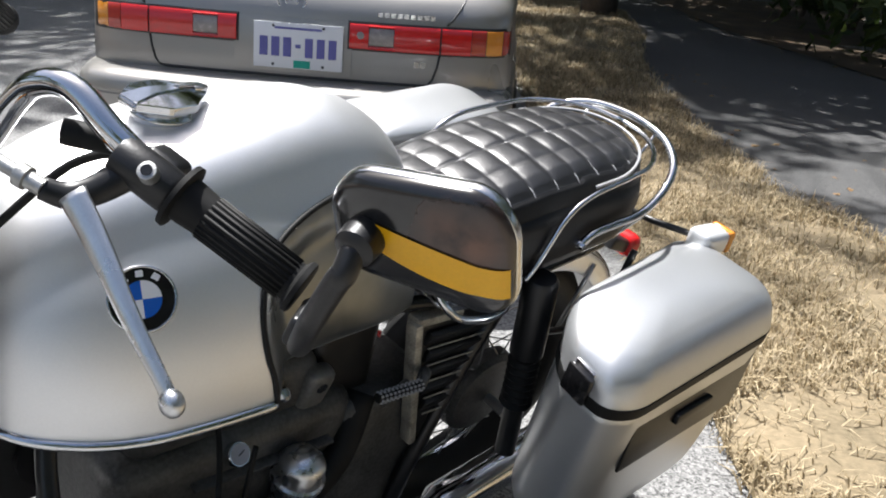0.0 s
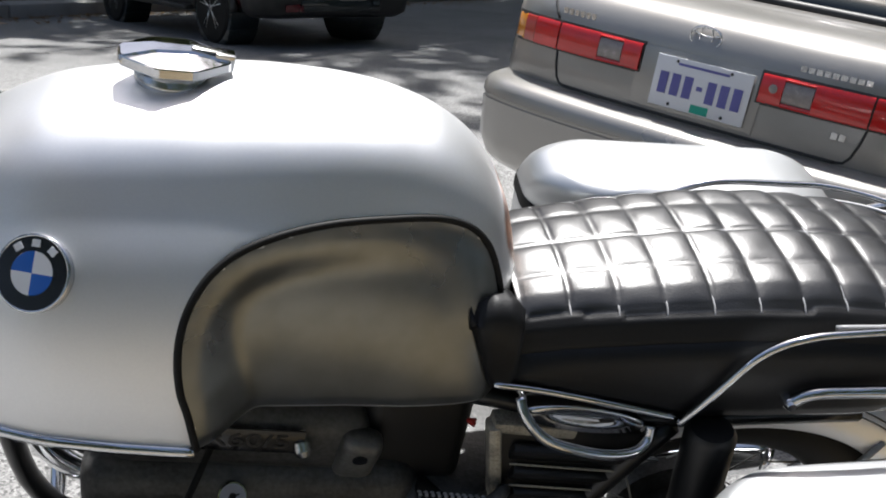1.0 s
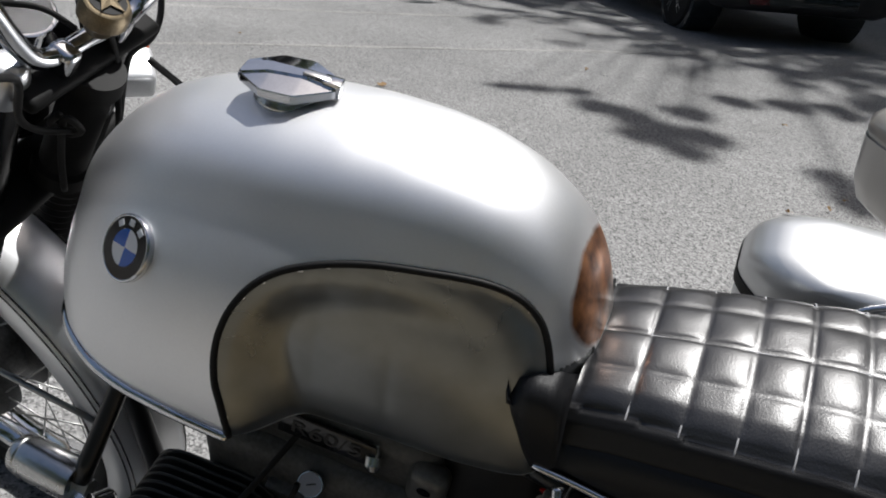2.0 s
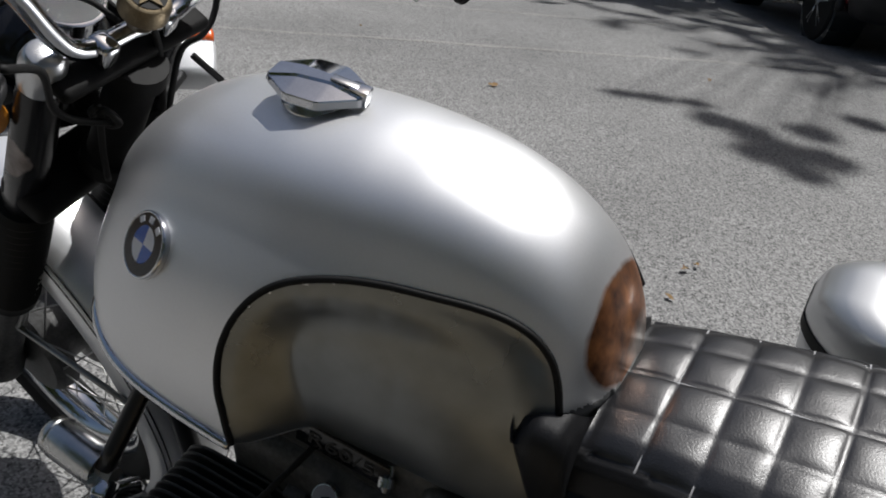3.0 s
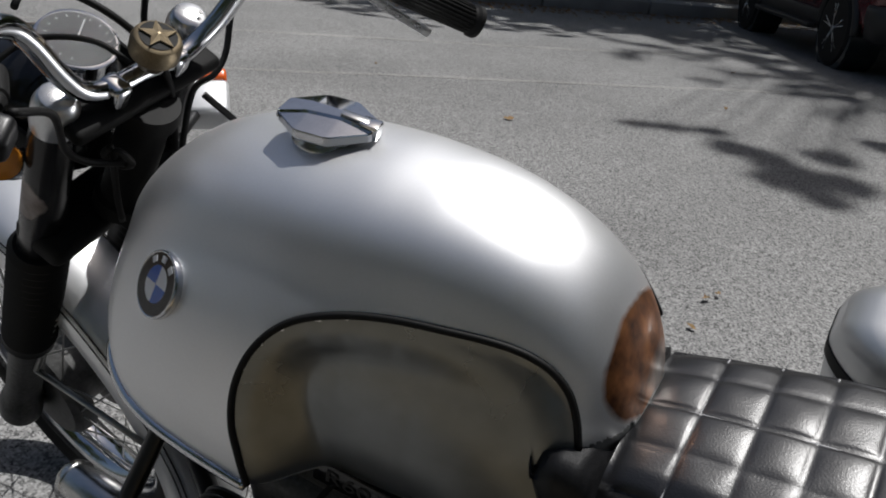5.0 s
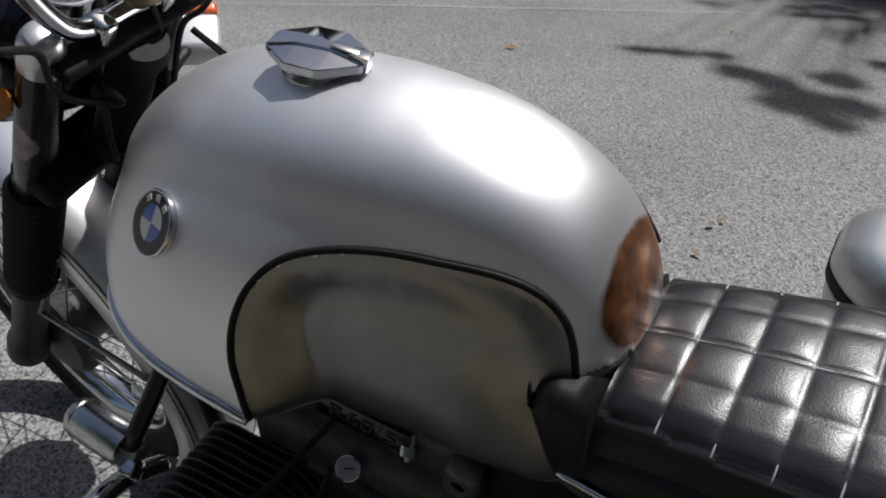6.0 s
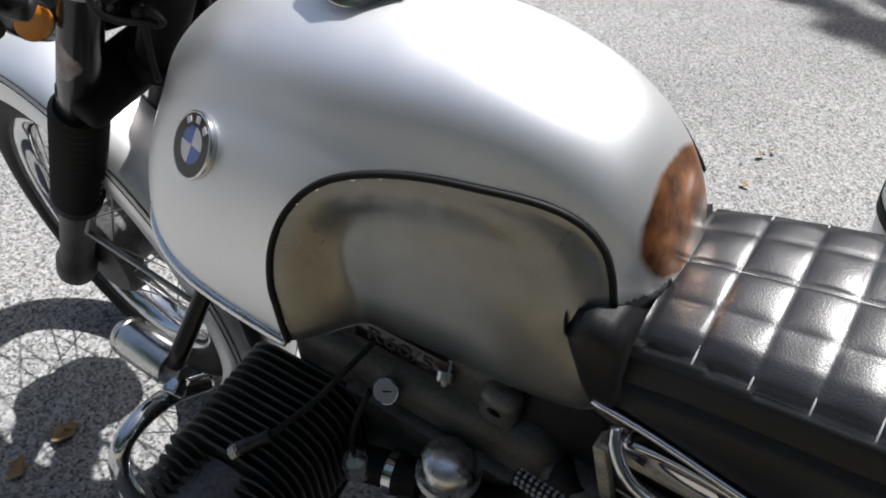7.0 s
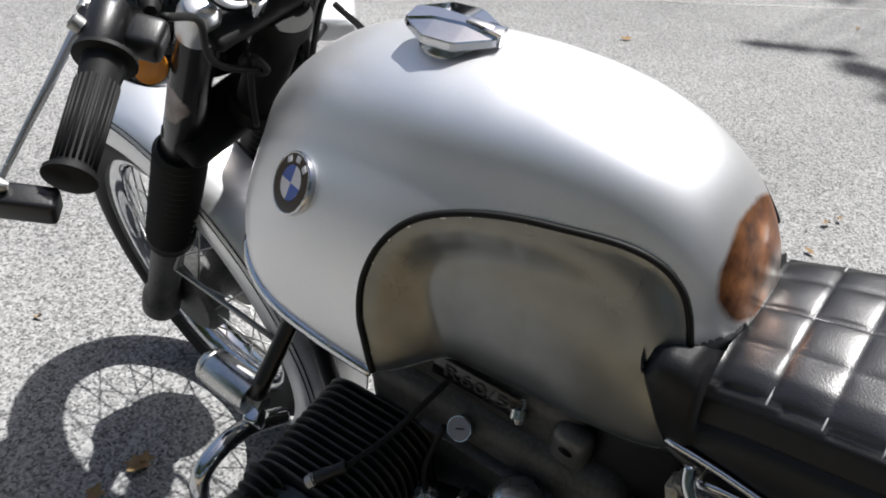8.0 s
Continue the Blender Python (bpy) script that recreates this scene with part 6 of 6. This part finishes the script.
def tree(base, height, spread, seed, label, n=5200, trunk_r=0.18, low=0.38, leaf=0.16, sprays=(), spray_n=26):
    rnd = random.Random(seed)
    t = thing("tree", pose(*base), label, "tree", "street trees")
    bend = [(0, 0, -0.1), (rnd.uniform(-0.1, 0.1), rnd.uniform(-0.1, 0.1), height * 0.25), (rnd.uniform(-0.3, 0.3), rnd.uniform(-0.3, 0.3), height * 0.55), (rnd.uniform(-0.4, 0.4), rnd.uniform(-0.4, 0.4), height * 0.9)]
    trunk = tube("trunk", bend, [trunk_r * 1.35, trunk_r, trunk_r * 0.8, trunk_r * 0.25], BARK, t, "", 14, 6)
    centres = []
    for k in range(13):
        z = height * rnd.uniform(low, 0.95)
        a = rnd.uniform(0, 6.28)
        reach = spread * rnd.uniform(0.45, 1.0) * (1.15 - 0.6 * abs(z / height - 0.6))
        tip = Vector((reach * math.cos(a), reach * math.sin(a), z + rnd.uniform(-0.2, 0.8)))
        start = Vector((0, 0, max(height * 0.3, z - reach * 0.55)))
        tube("limb", [start, (start + tip) / 2 + Vector((0, 0, 0.25)), tip], [trunk_r * 0.45, trunk_r * 0.25, 0.02], BARK, trunk, "", 7, 4)
        centres.append((tip, spread * rnd.uniform(0.26, 0.4)))
        centres.append(((start + tip) * 0.5 + Vector((0, 0, 0.4)), spread * rnd.uniform(0.2, 0.32)))
    tips = []
    for x, y, z, r in sprays:
        tip, start = Vector((x, y, z)) - Vector(base), Vector((0, 0, height * 0.45))
        tube("limb", [start, (start + tip) / 2 + Vector((0, 0, 0.5)), tip], [trunk_r * 0.22, trunk_r * 0.1, 0.006], BARK, trunk, "", 6, 4)
        for f in (-0.9, 0.0, 0.9):
            tips.append((tip + Vector((-r * f, r * f * 0.6, 0.15 * f)), r))
    verts, faces = leaf_cloud(centres, n, leaf, rnd)
    if tips:
        more, extra = leaf_cloud(tips, int(spray_n * sum((r / 0.15) ** 2 for _, r in tips)), 0.06, rnd)
        faces += [tuple(i + len(verts) for i in f) for f in extra]
        verts += more
    put("crown", mesh_of("crown", verts, faces, [LEAVES], False), t)
    return t


tree((1.75, 11.2, 0.02), 8.5, 4.6, 11, "unseen tree on the verge, added to darken reflections with a grey-brown trunk", 14000, 0.16, 0.38, 0.16,
     [(-0.75 + 0.6 * i, 5.3 + 0.75 * j + 0.3 * (i % 2), 6.0 + 0.2 * ((i + j) % 3), 0.3) for i in range(3) for j in range(7) if (i, j) not in ((0, 1), (2, 2), (1, 4))], 12)
tree((2.25, 16.5, 0.02), 9.5, 4.6, 12, "tall tree with a stout dark trunk beside the path", 5200, 0.27)
tree((-10.9, 18.5, -0.75), 13.5, 8.0, 13, "broad street tree shading the parked vehicles", 19000, 0.3, 0.42, 0.24)
# where the long limbs throw their shade on the street, and how broad each spray is
SHADE = [(-3.46, 3.14, 0.05), (-3.41, 3.30, 0.06), (-3.35, 3.49, 0.06), (-3.06, 3.43, 0.10), (-2.88, 3.52, 0.11), (-2.60, 3.36, 0.10), (-2.64, 3.54, 0.10), (-2.38, 3.43, 0.09), (-2.93, 3.88, 0.11), (-2.53, 3.68, 0.11),
         (-3.13, 4.36, 0.10), (-3.02, 4.65, 0.12), (-2.90, 4.90, 0.13), (-3.0, 5.23, 0.15), (-6.41, 4.99, 0.07), (-6.07, 5.13, 0.10), (-5.62, 5.22, 0.12), (-5.09, 5.20, 0.12), (-4.62, 5.13, 0.11), (-4.28, 5.04, 0.09),
         (-5.67, 5.82, 0.16), (-5.25, 5.85, 0.16), (-4.44, 5.51, 0.14), (-3.83, 5.44, 0.13), (-3.85, 5.97, 0.15), (-1.98, 3.9, 0.09), (-1.76, 3.8, 0.09), (-2.2, 4.6, 0.16), (-2.3, 5.1, 0.2), (-1.9, 4.9, 0.16)]
SHADE += [(-5.3 + 0.62 * i + 0.25 * (j % 2), 6.2 + 0.5 * j + 0.12 * math.sin(3 * i + j), 0.27) for i in range(7) for j in range(6)] + [(-2.5 + 0.5 * i, 5.65 + 0.1 * i, 0.22) for i in range(3)]
tree((-12.4, 12.8, -0.75), 10.0, 3.2, 14, "street tree with long limbs over the road", 6500, 0.24, 0.42, 0.15,
     [(x + sun_dir.x / sun_dir.z * 7.2, y + sun_dir.y / sun_dir.z * 7.2, road_height(x, y) + 7.2, r) for x, y, r in SHADE])
tree((-12.3, 3.6, -0.75), 8.0, 4.2, 15, "street tree past the far kerb", 12000, 0.2)
tree((-12.6, 8.2, -0.75), 8.5, 4.2, 17, "street tree past the far kerb", 12000, 0.2)
# Out of view: added to darken what the tank mirrors from the south.
tree((3.4, -10.5, 0.02), 8.5, 4.2, 24, "unseen tree on the verge, added to darken reflections", 5200, 0.18)
tree((-12.9, -4.0, -0.75), 8.0, 4.0, 16, "street tree past the far kerb", 3000, 0.2)
# From (8.0, 7.0) on they stand unseen, added to darken the bike's reflections.
for k, (x, y) in enumerate(((5.6, 17.5), (4.6, 24.0), (7.2, 12.5), (8.0, 7.0), (8.6, 2.0), (8.8, -3.0), (8.6, -8.0), (6.0, -13.5), (0.5, -16.0))):
    tree((x, y, 0.0), 9.5 + 0.6 * (k % 3), 4.6, 30 + k, "dense woodland tree past the footpath", 4200, 0.2, 0.22, 0.2)


def bush(base, r, h, seed, n=900):
    rnd = random.Random(seed)
    b = thing("bush", pose(*base), "dark green bush at the woodland edge", "bush", "undergrowth")
    centres = [((rnd.uniform(-r, r) * 0.6, rnd.uniform(-r, r) * 0.6, h * rnd.uniform(0.25, 0.8)), r * 0.55) for _ in range(7)]
    put("leaves", mesh_of("leaves", *leaf_cloud(centres, n, 0.09, rnd), [LEAVES], False), b)
    for k in range(4):
        a = rnd.uniform(0, 6.28)
        tube("stem", [(0, 0, -0.05), (0.2 * math.cos(a), 0.2 * math.sin(a), h * 0.4), (0.5 * r * math.cos(a), 0.5 * r * math.sin(a), h * 0.8)], [0.03, 0.02, 0.008], BARK, b, "", 6, 3)
    return b


rb = random.Random(5)
for k, y in enumerate((-7, -4.5, -2, 0.5, 2.8, 5.0, 7.2, 9.2, 11.0, 12.8, 14.8, 17.0, 20.0)):
    bush((interp(y, PATH_FAR) + rb.uniform(1.0, 1.9), y, 0.02), rb.uniform(0.8, 1.3), rb.uniform(1.3, 2.4), 60 + k)
for k, y in enumerate((3.5, 6.0, 8.5, 10.5, 12.5, 14.5, 17.0, 20.0, 23.0)):
    bush((interp(y, PATH_FAR) + rb.uniform(3.0, 4.4), y, 0.02), rb.uniform(1.3, 1.8), rb.uniform(2.4, 3.4), 160 + k, 1500)


for k in range(13):
    bush((-1.5 + 1.25 * k, 27.0 + 2.2 * math.sin(k * 1.7), 0.02), 1.6, 3.2 + 0.5 * math.sin(k * 2.3), 260 + k, 1300)
for k, (x, y) in enumerate(((0.6, 22.5), (3.4, 29.5), (8.5, 26.0), (-2.0, 31.0))):
    tree((x, y, 0.0), 10.0, 5.0, 330 + k, "dense woodland tree past the footpath", 6500, 0.22, 0.2, 0.24)


# ---- grass, litter, fallen leaves ----
def grass_blades(n, seed):
    rnd = random.Random(seed)
    verts, faces = [], []
    while n > 0:
        y = 0.2 + 12 * rnd.random() ** 1.4
        if y < 1.2 and rnd.random() > 0.35 + 0.6 * (y - 0.2):
            continue
        a, b = verge_edge(y) - 0.03, interp(y, PATH_NEAR) + 0.03
        x = rnd.uniform(a, b)
        if noise.noise((x * 2.2, y * 2.2, 2)) < -0.02 and rnd.random() < 0.78:
            continue
        n -= 1
        h, lean, az = rnd.uniform(0.02, 0.075), rnd.uniform(0.3, 1.5), rnd.uniform(0, 6.28)
        d, s = Vector((math.cos(az), math.sin(az), 0)), Vector((-math.sin(az), math.cos(az), 0)) * rnd.uniform(0.0016, 0.0035)
        p = Vector((x, y, 0.016))
        mid, tip = p + d * h * lean * 0.45 + Vector((0, 0, h * 0.7)), p + d * h * lean * 1.3 + Vector((0, 0, h * (1.0 if lean < 0.8 else 0.6)))
        i = len(verts)
        verts += [p - s, p + s, mid + s * 0.8, mid - s * 0.8, tip]
        faces += [(i, i + 1, i + 2, i + 3), (i + 3, i + 2, i + 4)]
    return mesh_of("grass", verts, faces, [STRAW], False)


tagged(put("grass", grass_blades(52000, 21)), "dry straw-coloured grass blades on the verge", "grass", kind="stuff")


def leaf_shape(s, rnd):
    pts = [(0, 0), (0.28, 0.3), (0.2, 0.55), (0.42, 0.75), (0.12, 0.85), (0, 1.15), (-0.12, 0.85), (-0.42, 0.75), (-0.2, 0.55), (-0.28, 0.3)]
    return [(x * s, (y - 0.5) * s, 0.012 * rnd.random() + 0.003) for x, y in pts]


def scatter(name, places, seed, smin, smax):
    rnd = random.Random(seed)
    verts, faces = [], []
    for x, y in places:
        a, i = rnd.uniform(0, 6.28), len(verts)
        for vx, vy, vz in leaf_shape(rnd.uniform(smin, smax), rnd):
            verts.append((x + vx * math.cos(a) - vy * math.sin(a), y + vx * math.sin(a) + vy * math.cos(a), road_height(x, y) + vz + 0.003))
        faces.append(tuple(range(i, i + 10)))
    return mesh_of(name, verts, faces, [FALLEN], False)


rl = random.Random(8)
litter = [(-8.38 + abs(rl.gauss(0, 0.35)), rl.uniform(-3, 14)) for _ in range(1300)] + [(interp(y, PATH_FAR) + rl.gauss(0.2, 0.4), y) for y in [rl.uniform(2, 20) for _ in range(900)]] + [
    (rl.uniform(-5, -0.5), rl.uniform(0, 6)) for _ in range(9)] + [(rl.uniform(0.7, 3), rl.uniform(1.5, 9)) for _ in range(250)]
tagged(put("leaf_litter", scatter("leaf_litter", litter, 3, 0.025, 0.06)), "brown fallen leaves along the kerb and path", "leaf litter", kind="stuff")
FALLEN_SPOTS = [(-0.664, 0.537, 0.05), (-0.678, 0.361, 0.045), (-0.772, 0.326, 0.04), (-0.745, 0.613, 0.05), (-1.196, 0.343, 0.02), (-0.736, 0.598, 0.05), (-1.772, 3.735, 0.03), (-1.921, 4.257, 0.025), (-2.517, 4.712, 0.03), (-1.427, 2.302, 0.03), (-1.596, 2.483, 0.025), (-1.714, 3.593, 0.025), (-2.664, 4.268, 0.03), (-1.865, 4.081, 0.03)]
for k, (x, y, s) in enumerate(FALLEN_SPOTS):
    me = scatter("fallen_leaf", [(0, 0)], 90 + k, s, s)
    ob = put("fallen_leaf", me, None, "", pose(x, y, road_height(x, y), 0, 0, 37 * k))
    tagged(ob, "curled brown fallen leaf on the asphalt", "leaf", "fallen leaves")
